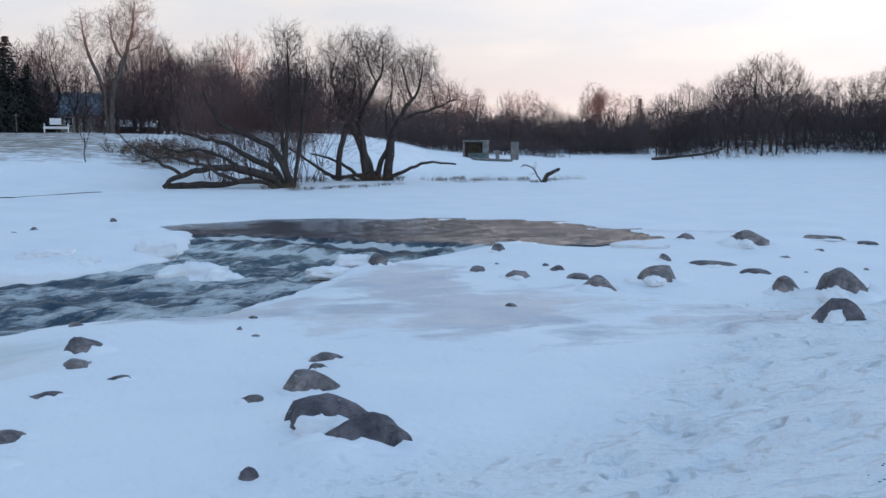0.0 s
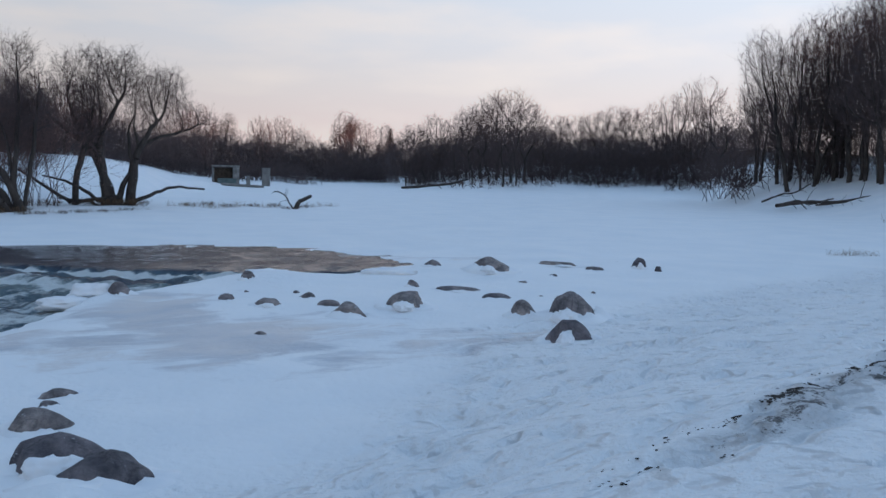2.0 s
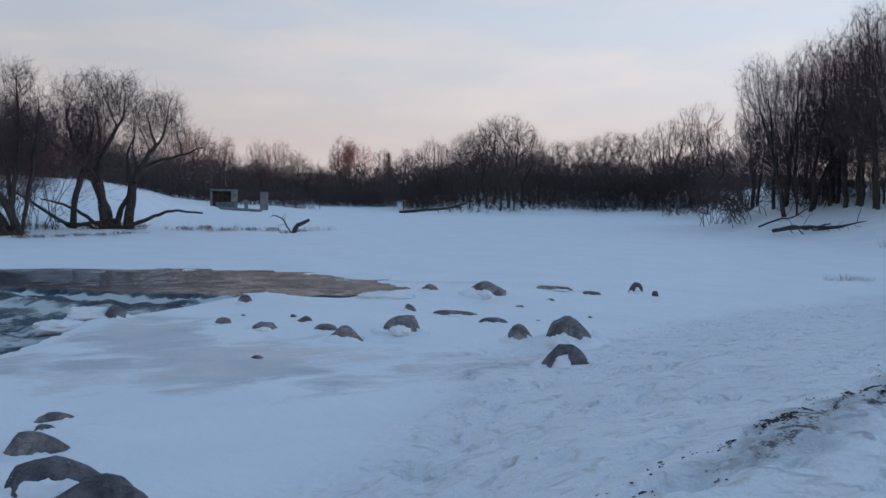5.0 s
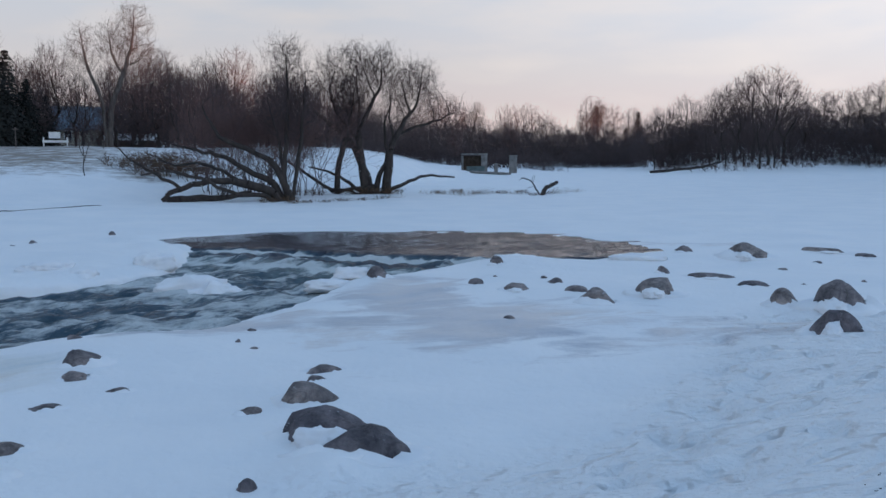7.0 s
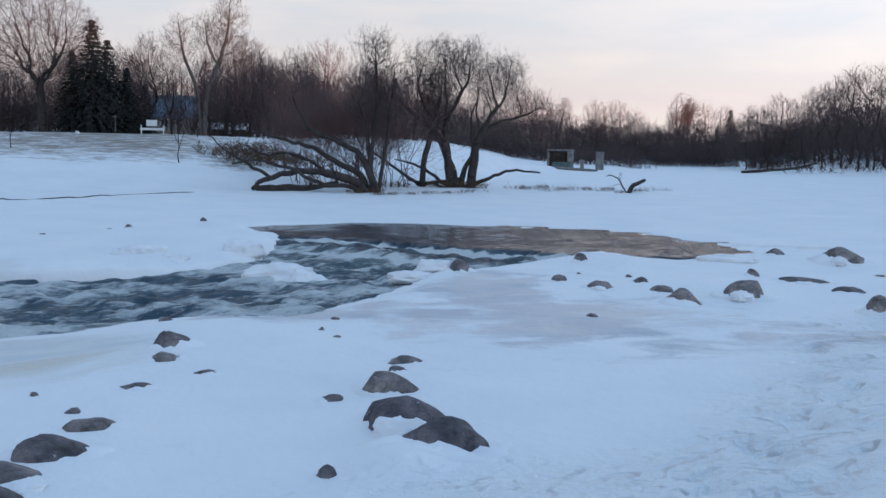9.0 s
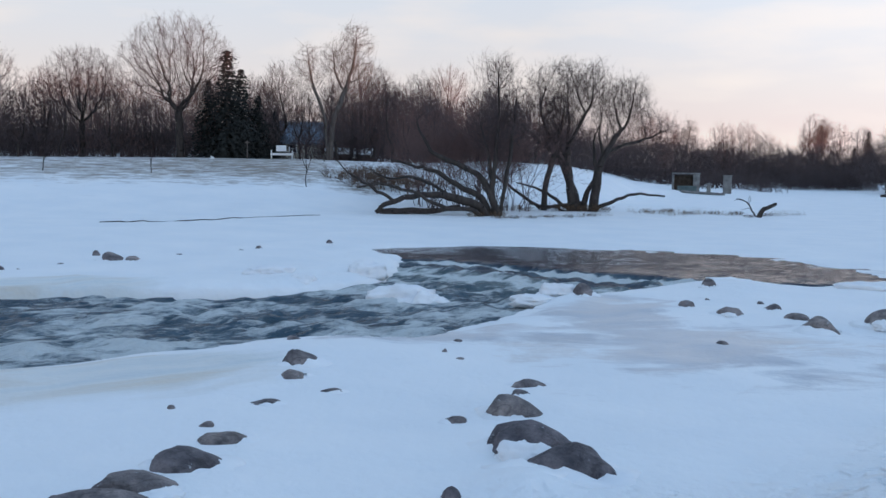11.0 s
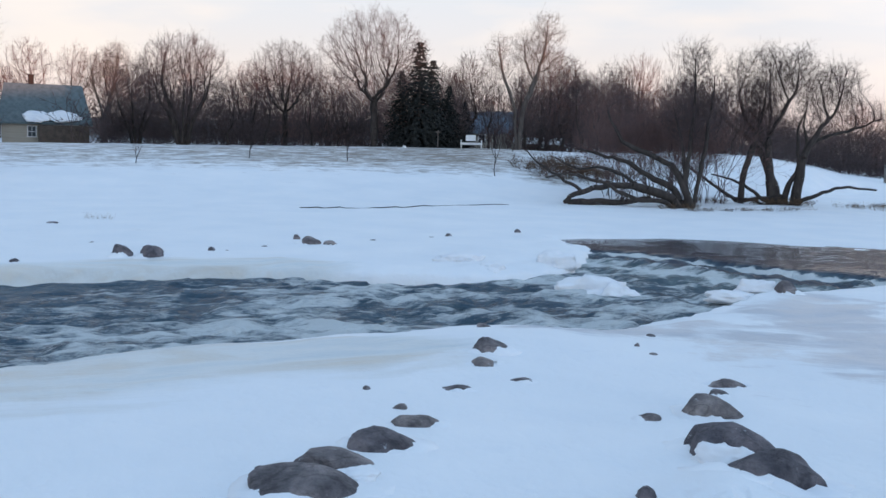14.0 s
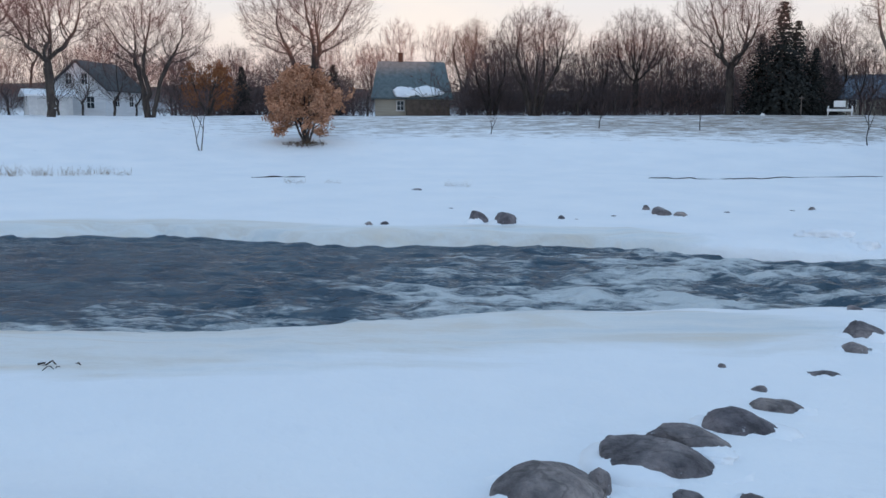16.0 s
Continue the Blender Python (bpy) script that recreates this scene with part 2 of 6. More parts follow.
def ramp(nt, fac, *stops):
    r = nt.nodes.new("ShaderNodeValToRGB")
    while len(r.color_ramp.elements) < len(stops):
        r.color_ramp.elements.new(0.5)
    for el, (at, c) in zip(r.color_ramp.elements, stops):
        el.position, el.color = at, (*c, 1)
    nt.links.new(fac, r.inputs["Fac"])
    return r.outputs["Color"]


def ranged(nt, fac, a, b, lo, hi):
    n = nt.nodes.new("ShaderNodeMapRange")
    for i, v in enumerate((a, b, lo, hi)):
        n.inputs[i + 1].default_value = v
    nt.links.new(fac, n.inputs[0])
    return n.outputs[0]


def smoothed(nt, fac, a, b):
    """0 below a, 1 above b, with soft ends."""
    n = nt.nodes.new("ShaderNodeMapRange")
    n.interpolation_type = "SMOOTHSTEP"
    for i, v in enumerate((a, b, 0, 1)):
        n.inputs[i + 1].default_value = v
    nt.links.new(fac, n.inputs[0])
    return n.outputs[0]


def mixed(nt, fac, a, b):
    n = nt.nodes.new("ShaderNodeMix")
    n.data_type = "RGBA"
    for sock, v in ((n.inputs[0], fac), (n.inputs[6], a), (n.inputs[7], b)):
        if isinstance(v, (int, float)):
            sock.default_value = v
        elif isinstance(v, tuple):
            sock.default_value = (*v, 1)
        else:
            nt.links.new(v, sock)
    return n.outputs[2]


def maths(nt, op, a, b):
    n = nt.nodes.new("ShaderNodeMath")
    n.operation = op
    for sock, v in ((n.inputs[0], a), (n.inputs[1], b)):
        if isinstance(v, (int, float)):
            sock.default_value = v
        else:
            nt.links.new(v, sock)
    return n.outputs[0]


def relief(nt, bsdf, height, strength, distance):
    n = nt.nodes.new("ShaderNodeBump")
    n.inputs["Strength"].default_value, n.inputs["Distance"].default_value = strength, distance
    nt.links.new(height, n.inputs["Height"])
    nt.links.new(n.outputs[0], bsdf.inputs["Normal"])


def attribute(nt, name):
    n = nt.nodes.new("ShaderNodeAttribute")
    n.attribute_name = name
    return n.outputs["Fac"]


def snow_ground_material():
    m, nt, b = material("snow_ground", 0.62, spec=0.25)
    snow = ramp(nt, noise_node(nt, 2.5, 5), (0.3, (0.80, 0.82, 0.84)), (0.7, (0.88, 0.88, 0.88)))
    snow = mixed(nt, ranged(nt, noise_node(nt, 0.5, 4), 0.62, 0.8, 0, 0.25), snow, (0.70, 0.74, 0.80))
    slush = ramp(nt, noise_node(nt, 2.2, 6, 0.6, (0.7, 1.2, 1), 12, 0.6), (0.34, (0.42, 0.46, 0.53)), (0.52, (0.60, 0.58, 0.60)), (0.68, (0.76, 0.70, 0.67)))
    rust = ramp(nt, noise_node(nt, 1.5, 4, 0.5, (0.6, 1.3, 1), 12), (0.45, (0.62, 0.64, 0.64)), (0.75, (0.60, 0.51, 0.40)))
    slush = mixed(nt, 0.2, slush, rust)
    wet = ranged(nt, maths(nt, "ADD", attribute(nt, "slush"), maths(nt, "MULTIPLY", noise_node(nt, 1.2, 7, 0.66, (0.7, 1.15, 1), 12, 0.5), 2.2)), 1.46, 1.80, 0, 0.95)
    col = mixed(nt, wet, snow, slush)
    sheet = ramp(nt, noise_node(nt, 1.5, 7, 0.66, (0.35, 1.4, 1), 46, 0.7), (0.32, (0.55, 0.61, 0.63)), (0.48, (0.70, 0.71, 0.69)), (0.58, (0.64, 0.62, 0.57)), (0.72, (0.66, 0.58, 0.47)))
    glaze = ranged(nt, maths(nt, "ADD", attribute(nt, "glaze"), maths(nt, "MULTIPLY", noise_node(nt, 1.5, 7, 0.62, (0.4, 1.3, 1), 46, 0.5), 0.9)), 0.74, 1.0, 0, 0.9)
    col = mixed(nt, glaze, col, sheet)
    straw = ramp(nt, noise_node(nt, 0.35, 5, 0.7), (0.3, (0.11, 0.082, 0.062)), (0.7, (0.30, 0.235, 0.17)))
    bare = ranged(nt, maths(nt, "ADD", attribute(nt, "grass"), maths(nt, "MULTIPLY", noise_node(nt, 0.8, 7, 0.8, (0.5, 1.2, 1), 38), 1.1)), 0.98, 1.20, 0, 0.9)
    col = mixed(nt, bare, col, straw)
    # dark brown on the added rise stands in for the depth of the woods
    woods_tone = ramp(nt, noise_node(nt, 1.2, 6, 0.75), (0.3, (0.028, 0.022, 0.02)), (0.7, (0.085, 0.062, 0.05)))
    col = mixed(nt, attribute(nt, "wood"), col, woods_tone)
    soil = ramp(nt, noise_node(nt, 0.16, 5, 0.7), (0.35, (0.028, 0.027, 0.028)), (0.65, (0.10, 0.094, 0.092)))
    track = attribute(nt, "dirt")
    grime = ranged(nt, maths(nt, "ADD", track, noise_node(nt, 0.35, 6, 0.75)), 0.95, 1.45, 0, 0.5)
    col = mixed(nt, grime, col, (0.30, 0.30, 0.31))
    mud = ranged(nt, maths(nt, "ADD", maths(nt, "MULTIPLY", track, 0.55), noise_node(nt, 0.2, 7, 0.8)), 1.03, 1.10, 0, 0.95)
    col = mixed(nt, mud, col, soil)
    nt.links.new(col, b.inputs["Base Color"])
    nt.links.new(ranged(nt, maths(nt, "MAXIMUM", wet, glaze), 0, 1, 0.62, 0.36), b.inputs["Roughness"])
    h = maths(nt, "ADD", noise_node(nt, 0.12, 5, 0.6), maths(nt, "MULTIPLY", noise_node(nt, 0.7, 4, 0.6), 2.0))
    lumps = maths(nt, "ADD", maths(nt, "MULTIPLY", noise_node(nt, 0.16, 4, 0.58), 5.0), maths(nt, "MULTIPLY", noise_node(nt, 0.55, 3, 0.55), 4.0))
    pocks = maths(nt, "MULTIPLY", smoothed(nt, noise_node(nt, 0.30, 2, 0.4), 0.5, 0.75), -5.0)
    tread = maths(nt, "MULTIPLY", attribute(nt, "tread"), maths(nt, "ADD", lumps, pocks))
    relief(nt, b, maths(nt, "ADD", h, tread), 0.7, 0.035)
    return m


def snow_material():
    m, nt, b = material("packed_snow", 0.6, spec=0.25)
    nt.links.new(ramp(nt, noise_node(nt, 0.5, 5), (0.3, (0.78, 0.80, 0.83)), (0.7, (0.88, 0.88, 0.88))), b.inputs["Base Color"])
    relief(nt, b, noise_node(nt, 0.1, 5), 0.35, 0.02)
    return m


def rock_material():
    m, nt, b = material("granite_boulder", 0.78, spec=0.35)
    one = nt.nodes.new("ShaderNodeObjectInfo").outputs["Random"]
    base = ramp(nt, noise_node(nt, 0.35, 6, 0.65), (0.28, (0.060, 0.056, 0.062)), (0.48, (0.20, 0.186, 0.183)), (0.70, (0.43, 0.385, 0.355)))
    tint = ramp(nt, one, (0.0, (0.62, 0.60, 0.68)), (0.5, (0.92, 0.88, 0.92)), (1.0, (1.2, 1.12, 1.10)))
    n = nt.nodes.new("ShaderNodeMix")
    n.data_type, n.blend_type = "RGBA", "MULTIPLY"
    n.inputs[0].default_value = 1
    nt.links.new(base, n.inputs[6])
    nt.links.new(tint, n.inputs[7])
    vein = maths(nt, "ABSOLUTE", maths(nt, "SUBTRACT", noise_node(nt, 0.75, 4, 0.5, (1, 2.2, 1.6), 30, 0.3), 0.5), 0.0)
    body = mixed(nt, ranged(nt, vein, 0.0, 0.022, 0.4, 0.0), n.outputs[2], (0.03, 0.028, 0.028))
    speck = mixed(nt, ranged(nt, noise_node(nt, 0.02, 2), 0.6, 0.75, 0, 0.35), body, (0.03, 0.03, 0.03))
    frost = ranged(nt, noise_node(nt, 0.26, 6, 0.78), 0.635, 0.67, 0, 0.6)
    nt.links.new(mixed(nt, frost, speck, (0.6, 0.62, 0.64)), b.inputs["Base Color"])
    relief(nt, b, maths(nt, "ADD", noise_node(nt, 0.05, 6, 0.7), maths(nt, "MULTIPLY", noise_node(nt, 0.3, 5, 0.65), 4.0)), 1.0, 0.045)
    return m


def bark_material(name, dark, light, size=0.25):
    m, nt, b = material(name, 0.88, spec=0.2)
    c = ramp(nt, noise_node(nt, size, 5, 0.65, (1, 1, 0.3)), (0.3, dark), (0.7, light))
    nt.links.new(c, b.inputs["Base Color"])
    relief(nt, b, noise_node(nt, 0.08, 4, 0.6, (1, 1, 0.25)), 0.5, 0.02)
    return m


def varied_material(name, dark, light, size, rough=0.8, bump=0.3, depth=0.01, stretch=(1, 1, 1)):
    m, nt, b = material(name, rough, spec=0.3)
    f = noise_node(nt, size, 5, 0.6, stretch)
    c = ramp(nt, f, (0.3, dark), (0.7, light))
    big = ranged(nt, noise_node(nt, size * 7, 3), 0.4, 0.75, 0, 0.35)
    nt.links.new(mixed(nt, big, c, tuple(v * 0.72 for v in dark)), b.inputs["Base Color"])
    relief(nt, b, f, bump, depth)
    return m


def leaf_material(name, dark, light):
    m, nt, b = material(name, 0.75, spec=0.2)
    isl = nt.nodes.new("ShaderNodeNewGeometry").outputs["Random Per Island"]
    nt.links.new(ramp(nt, isl, (0.0, dark), (1.0, light)), b.inputs["Base Color"])
    return m


def water_material():
    m, nt, b = material("river_water", 0.07, spec=0.14)
    b.inputs["IOR"].default_value = 1.33
    deep = ramp(nt, noise_node(nt, 1.5, 4), (0.3, (0.035, 0.070, 0.105)), (0.7, (0.075, 0.125, 0.165)))
    deep = mixed(nt, ranged(nt, attribute(nt, "chop"), 0.3, 0.85, 0, 1), (0.016, 0.012, 0.024), deep)          # clear in the pool, with the violet of reflected trees put in; stirred up below it
    churn = ramp(nt, noise_node(nt, 0.5, 5, 0.65), (0.35, (0.075, 0.11, 0.12)), (0.7, (0.27, 0.335, 0.335)))
    stir = ranged(nt, maths(nt, "ADD", attribute(nt, "stir"), maths(nt, "MULTIPLY", noise_node(nt, 0.8, 5, 0.65), 0.6)), 0.5, 1.0, 0, 0.9)
    col = mixed(nt, stir, deep, churn)
    froth = maths(nt, "ADD", maths(nt, "MULTIPLY", noise_node(nt, 0.30, 7, 0.75, (0.22, 1, 1), 41, 0.9), 0.62), maths(nt, "MULTIPLY", noise_node(nt, 0.09, 6, 0.8, (0.4, 1, 1), 41), 0.48))
    foam = ranged(nt, maths(nt, "ADD", attribute(nt, "foam"), froth), 0.67, 0.88, 0, 0.88)
    nt.links.new(mixed(nt, foam, col, (0.74, 0.78, 0.78)), b.inputs["Base Color"])
    nt.links.new(maths(nt, "MAXIMUM", ranged(nt, foam, 0, 1, 0.04, 0.75), ranged(nt, attribute(nt, "chop"), 0.2, 1.0, 0.04, 0.16)), b.inputs["Roughness"])
    h = maths(nt, "ADD", maths(nt, "MULTIPLY", noise_node(nt, 0.5, 4, 0.6, (0.6, 1.2, 1), 41, 0.4), 2.2), noise_node(nt, 0.14, 5, 0.65, (0.6, 1.2, 1), 41))
    relief(nt, b, maths(nt, "MULTIPLY", h, attribute(nt, "chop")), 1.0, 0.16)
    return m


SNOW_GROUND, SNOW, ROCK, WATER = snow_ground_material(), snow_material(), rock_material(), water_material()
BARK = bark_material("dark_bark", (0.032, 0.026, 0.024), (0.085, 0.070, 0.062))
BARK_PALE = bark_material("pale_bark", (0.065, 0.055, 0.049), (0.16, 0.138, 0.124))
# the dark tone partly holds backlit shade, the reddish one partly low-sun warmth
TWIG = bark_material("dark_twig", (0.060, 0.044, 0.043), (0.135, 0.099, 0.096), 0.6)
TWIG_RED = bark_material("reddish_twig", (0.10, 0.060, 0.054), (0.23, 0.141, 0.126), 0.6)
TWIG_PALE = bark_material("pale_twig", (0.075, 0.058, 0.049), (0.17, 0.132, 0.112), 0.6)
NEEDLE = leaf_material("spruce_needles", (0.010, 0.012, 0.011), (0.028, 0.030, 0.027))
LEAF = leaf_material("dry_oak_leaves", (0.32, 0.150, 0.085), (0.58, 0.31, 0.19))
LEAF_RED = leaf_material("dry_russet_leaves", (0.16, 0.06, 0.025), (0.34, 0.14, 0.06))
STRAW = leaf_material("dry_grass", (0.16, 0.11, 0.07), (0.36, 0.27, 0.17))
BROWN_BRUSH = leaf_material("dead_brush", (0.07, 0.042, 0.026), (0.17, 0.108, 0.066))
CONCRETE = varied_material("weathered_concrete", (0.13, 0.125, 0.12), (0.27, 0.26, 0.245), 0.5, 0.9)
CONCRETE_GREEN = varied_material("stained_concrete", (0.07, 0.10, 0.10), (0.15, 0.19, 0.19), 0.5, 0.9)
WHITE_PAINT = varied_material("white_paint", (0.66, 0.66, 0.65), (0.82, 0.82, 0.81), 0.4, 0.55)
SIDING = varied_material("white_siding", (0.62, 0.63, 0.64), (0.80, 0.80, 0.80), 0.6, 0.6, 0.4, 0.01, (0.2, 0.2, 8))
CREAM = varied_material("cream_siding", (0.30, 0.27, 0.22), (0.44, 0.40, 0.33), 0.6, 0.65, 0.4, 0.01, (0.2, 0.2, 8))
BROWN_WALL = varied_material("brown_boards", (0.06, 0.045, 0.035), (0.13, 0.10, 0.08), 0.5, 0.8)
GREEN_ROOF = varied_material("green_grey_shingles", (0.085, 0.115, 0.122), (0.15, 0.185, 0.195), 0.4, 0.85)
DARK_ROOF = varied_material("dark_shingles", (0.05, 0.06, 0.065), (0.10, 0.115, 0.12), 0.4, 0.85)
BLUE_ROOF = varied_material("blue_grey_shingles", (0.12, 0.16, 0.21), (0.22, 0.27, 0.33), 0.4, 0.85)
SOIL = varied_material("frozen_soil", (0.030, 0.026, 0.024), (0.085, 0.075, 0.068), 0.05, 0.9)
BRICK = varied_material("chimney_brick", (0.022, 0.017, 0.016), (0.05, 0.036, 0.032), 0.1, 0.9)
PANE, _nt, _b = material("window_pane", 0.08)
_b.inputs["Base Color"].default_value = (0.03, 0.035, 0.04, 1)


# ---- the ground, one sheet to the horizon ----
def spaced(lo, hi, step, far, grow=1.09):
    mid = np.arange(lo, hi + step / 2, step)
    out, s = [], step
    v = hi
    while v < far:
        s *= grow
        v += s
        out.append(v)
    low, s, v = [], step, lo
    while v > -far:
        s *= grow
        v -= s
        low.append(v)
    return np.concatenate([low[::-1], mid, out])


def build_ground():
    xs, ys = spaced(-12, 12, 0.13, 2500, 1.085), spaced(4.0, 36, 0.13, 2500, 1.085)
    gx, gy = np.meshgrid(xs, ys)
    x, y = gx.ravel(), gy.ravel()
    z = ground_height(x, y)
    nx, ny = len(xs), len(ys)
    k = (np.arange(ny - 1)[:, None] * nx + np.arange(nx - 1)[None, :]).ravel()
    faces = np.stack([k, k + 1, k + nx + 1, k + nx], 1)
    me = mesh_from("ground", np.stack([x, y, z], 1), faces, SNOW_GROUND)
    q = inside_distance(x, y, CHANNEL)
    r, az = np.hypot(x, y), np.degrees(np.arctan2(-x, y))
    near_side = (x * 0.66 - y * 0.75 > -14.9).astype(float)
    # thin grey ice and overflow beside the open water
    slush = 0.95 * np.exp(-((x - 0.6) / 3.4) ** 2 - ((y - 16.3) / 2.6) ** 2)
    slush = np.maximum(slush, 0.95 * np.exp(-((x + 0.9) / 1.7) ** 2 - ((y - 19.5) / 3.2) ** 2))
    slush = np.maximum(slush, 0.7 * np.exp(-((x - 5.0) / 2.4) ** 2 - ((y - 15.2) / 1.5) ** 2))
    slush = np.maximum(slush, 0.85 * np.exp(-(np.minimum(q, 0) / 1.7) ** 2) * near_side * smooth(13.5, 15.5, y) * smooth(26, 24, y))
    slush = np.maximum(slush, 0.35 * np.exp(-(np.minimum(q, 0) / 0.8) ** 2) * smooth(-11, -15, x))
    slush = np.maximum(slush, 0.45 * np.exp(-((x - 8.5) / 3.0) ** 2 - ((y - 30.5) / 0.9) ** 2))
    # smooth pale ice along the calmer water downstream
    glaze = np.exp(-(np.minimum(q, 0) / 2.9) ** 2) * near_side * smooth(14.5, 12.0, y)
    glaze = np.maximum(glaze, 0.85 * np.exp(-(np.minimum(q, 0) / 1.5) ** 2) * (1 - near_side) * smooth(-10, -14, x))
    grass = np.interp(az, [-180, 8, 14, 22, 40, 55, 70, 180], [0, 0, 0.4, 0.62, 0.55, 0.52, 0.2, 0])
    top = np.interp(az, [2.5, 9, 22, 35, 60, 90], [92, 85, 80, 78, 78, 76])
    grass = grass * smooth(-25, -8, r - top) * (1 - 0.6 * smooth(20, 60, r - top))
    grass = np.maximum(grass, 0.62 * np.exp(-((az - 17.5) / 3.6) ** 2 - ((r - 68) / 5.0) ** 2))
    grass = np.maximum(grass, 0.56 * np.exp(-((az - 20.5) / 4.0) ** 2 - ((r - 73) / 6.0) ** 2))
    grass = np.maximum(grass, 0.5 * np.exp(-((az - 7.5) / 3.6) ** 2 - ((r - 63) / 3.0) ** 2))
    grass = np.maximum(grass, 0.6 * np.exp(-((az + 44) / 3.0) ** 2 - ((r - 66) / 8.0) ** 2))
    wood = smooth(0.05, 0.3, wooded_rise(x, y, az, r)[0]) * (np.abs(az) < 110)
    for key, value in (("slush", slush), ("glaze", glaze), ("grass", grass), ("wood", wood), ("dirt", dirt_track(x, y)), ("tread", trampled(x, y))):
        me.attributes.new(key, "FLOAT", "POINT").data.foreach_set("value", value.astype(np.float32))
    tagged(new("ground", me), "snow-covered river ice, banks and trampled shore", "snow", "", "structure")


build_ground()


# ---- the river ----
def crest(x):
    return np.interp(x, [-11, -7.5, -4.3, -2.5, 1.2, 3.8, 8], [31.4, 30.6, 29.4, 28.5, 27.4, 27.15, 27.5])


def build_water():
    step = 0.125
    xs, ys = np.arange(-56, 9, step), np.arange(-27, 38, step)
    gx, gy = np.meshgrid(xs, ys)
    nx = len(xs)
    coarse = inside_distance(gx[::6, ::6], gy[::6, ::6], CHANNEL)
    q = np.repeat(np.repeat(coarse, 6, 0), 6, 1)[:gx.shape[0], :gx.shape[1]]
    keep = q > -1.1
    quad = keep[:-1, :-1] & keep[1:, :-1] & keep[:-1, 1:] & keep[1:, 1:]
    iy, ix = np.nonzero(quad)
    k = iy * nx + ix
    faces = np.stack([k, k + 1, k + nx + 1, k + nx], 1)
    used, back_index = np.unique(faces, return_inverse=True)
    faces = back_index.reshape(faces.shape)
    x, y = gx.ravel()[used], gy.ravel()[used]
    up = y - crest(x) + 0.35 * (grain(x, y, 1.2, 21) - 0.5) + 0.18 * (grain(x, y, 0.35, 22) - 0.5)
    fall = smooth(-0.34, 0.04, up)                                   # 1 on the pool above the sill
    rough = (1 - fall) * (0.15 + 0.85 * smooth(-19, -9, x))
    # water flows towards -x, -y past the sill; waves are drawn out across the flow
    fx, fy = x * 0.75 + y * 0.66, -x * 0.66 + y * 0.75
    swell = fractal(fx, fy * 0.45, 1.5, 4, 23) - 0.5
    ridge = 1 - np.abs(2 * fractal(fx, fy * 0.5, 1.1, 3, 27) - 1)
    chop = fractal(fx * 0.6, fy * 1.3, 0.42, 3, 29) - 0.5
    curl = 1 - np.abs(2 * fractal(fx * 0.55 + 0.5 * swell, fy, 0.75, 3, 37) - 1)   # breaking edges, drawn out along the flow
    z = -0.35 + 0.03 * smooth(-13, -5, x) + 0.20 * fall + 0.05 * smooth(-0.1, 1.5, up) + rough * (0.11 * swell + 0.05 * (ridge - 0.75) + 0.19 * chop + 0.09 * curl ** 3) + 0.07 * smooth(-2.9, -2.2, up) * smooth(-9, -6, x) + 0.11 * chop * (1 - 0.95 * fall) + fall * (0.022 + 0.024 * smooth(-4, 3, x)) * (fractal(x * 0.7 + y * 0.5, (y - x * 0.35) * 2.2, 0.8, 4, 35) - 0.5) + 0.03 * (1 - fall) * swell
    edge = np.exp(-((up + 0.9) / 0.55) ** 2)
    z = z + 0.10 * edge * (grain(x, y, 0.4, 31) - 0.3)
    streak = fractal(fx * 0.45, fy, 0.55, 4, 33)                     # broken lines of froth drawn out along the flow
    crests = smooth(-0.02, 0.16, swell + 0.35 * (ridge - 0.7))
    foam = 0.55 * np.exp(-((up + 0.72) / 0.3) ** 2) + 0.30 * np.exp(-((up + 3.0) / 0.3) ** 2) * smooth(-9, -6, x) + rough * (0.08 + 0.10 * crests + 0.13 * smooth(0.46, 0.64, streak) + 0.13 * smooth(0.86, 0.99, curl))
    foam = foam + 0.04 * rough * np.exp(-((x + 10.5) / 4.0) ** 2 - ((y - 16.0) / 3.0) ** 2) - 0.30 * fall
    trough = np.exp(-((up + 1.75) / 0.62) ** 2) * smooth(-9.5, -7, x)           # smooth dark water just under the sill
    foam = foam - 0.16 * trough - 0.05 * smooth(-9, -6, x) + 0.05 * (1 - fall) * smooth(0.52, 0.68, fractal(fx * 0.3, fy, 0.35, 3, 39))
    stir = rough * (0.22 + 0.45 * np.exp(-((up + 2.5) / 2.5) ** 2)) - 0.6 * fall - 0.5 * trough
    me = mesh_from("water", np.stack([x, y, z], 1), faces, WATER)
    for key, value in (("foam", foam), ("stir", stir), ("chop", 0.17 + 0.12 * smooth(-4, 3, x) + 0.78 * (1 - fall) * (1 - 0.62 * trough))):
        me.attributes.new(key, "FLOAT", "POINT").data.foreach_set("value", np.asarray(value, np.float32))
    tagged(new("water", me), "dark open river water spilling into foaming rapids", "water", "", "structure")


build_water()


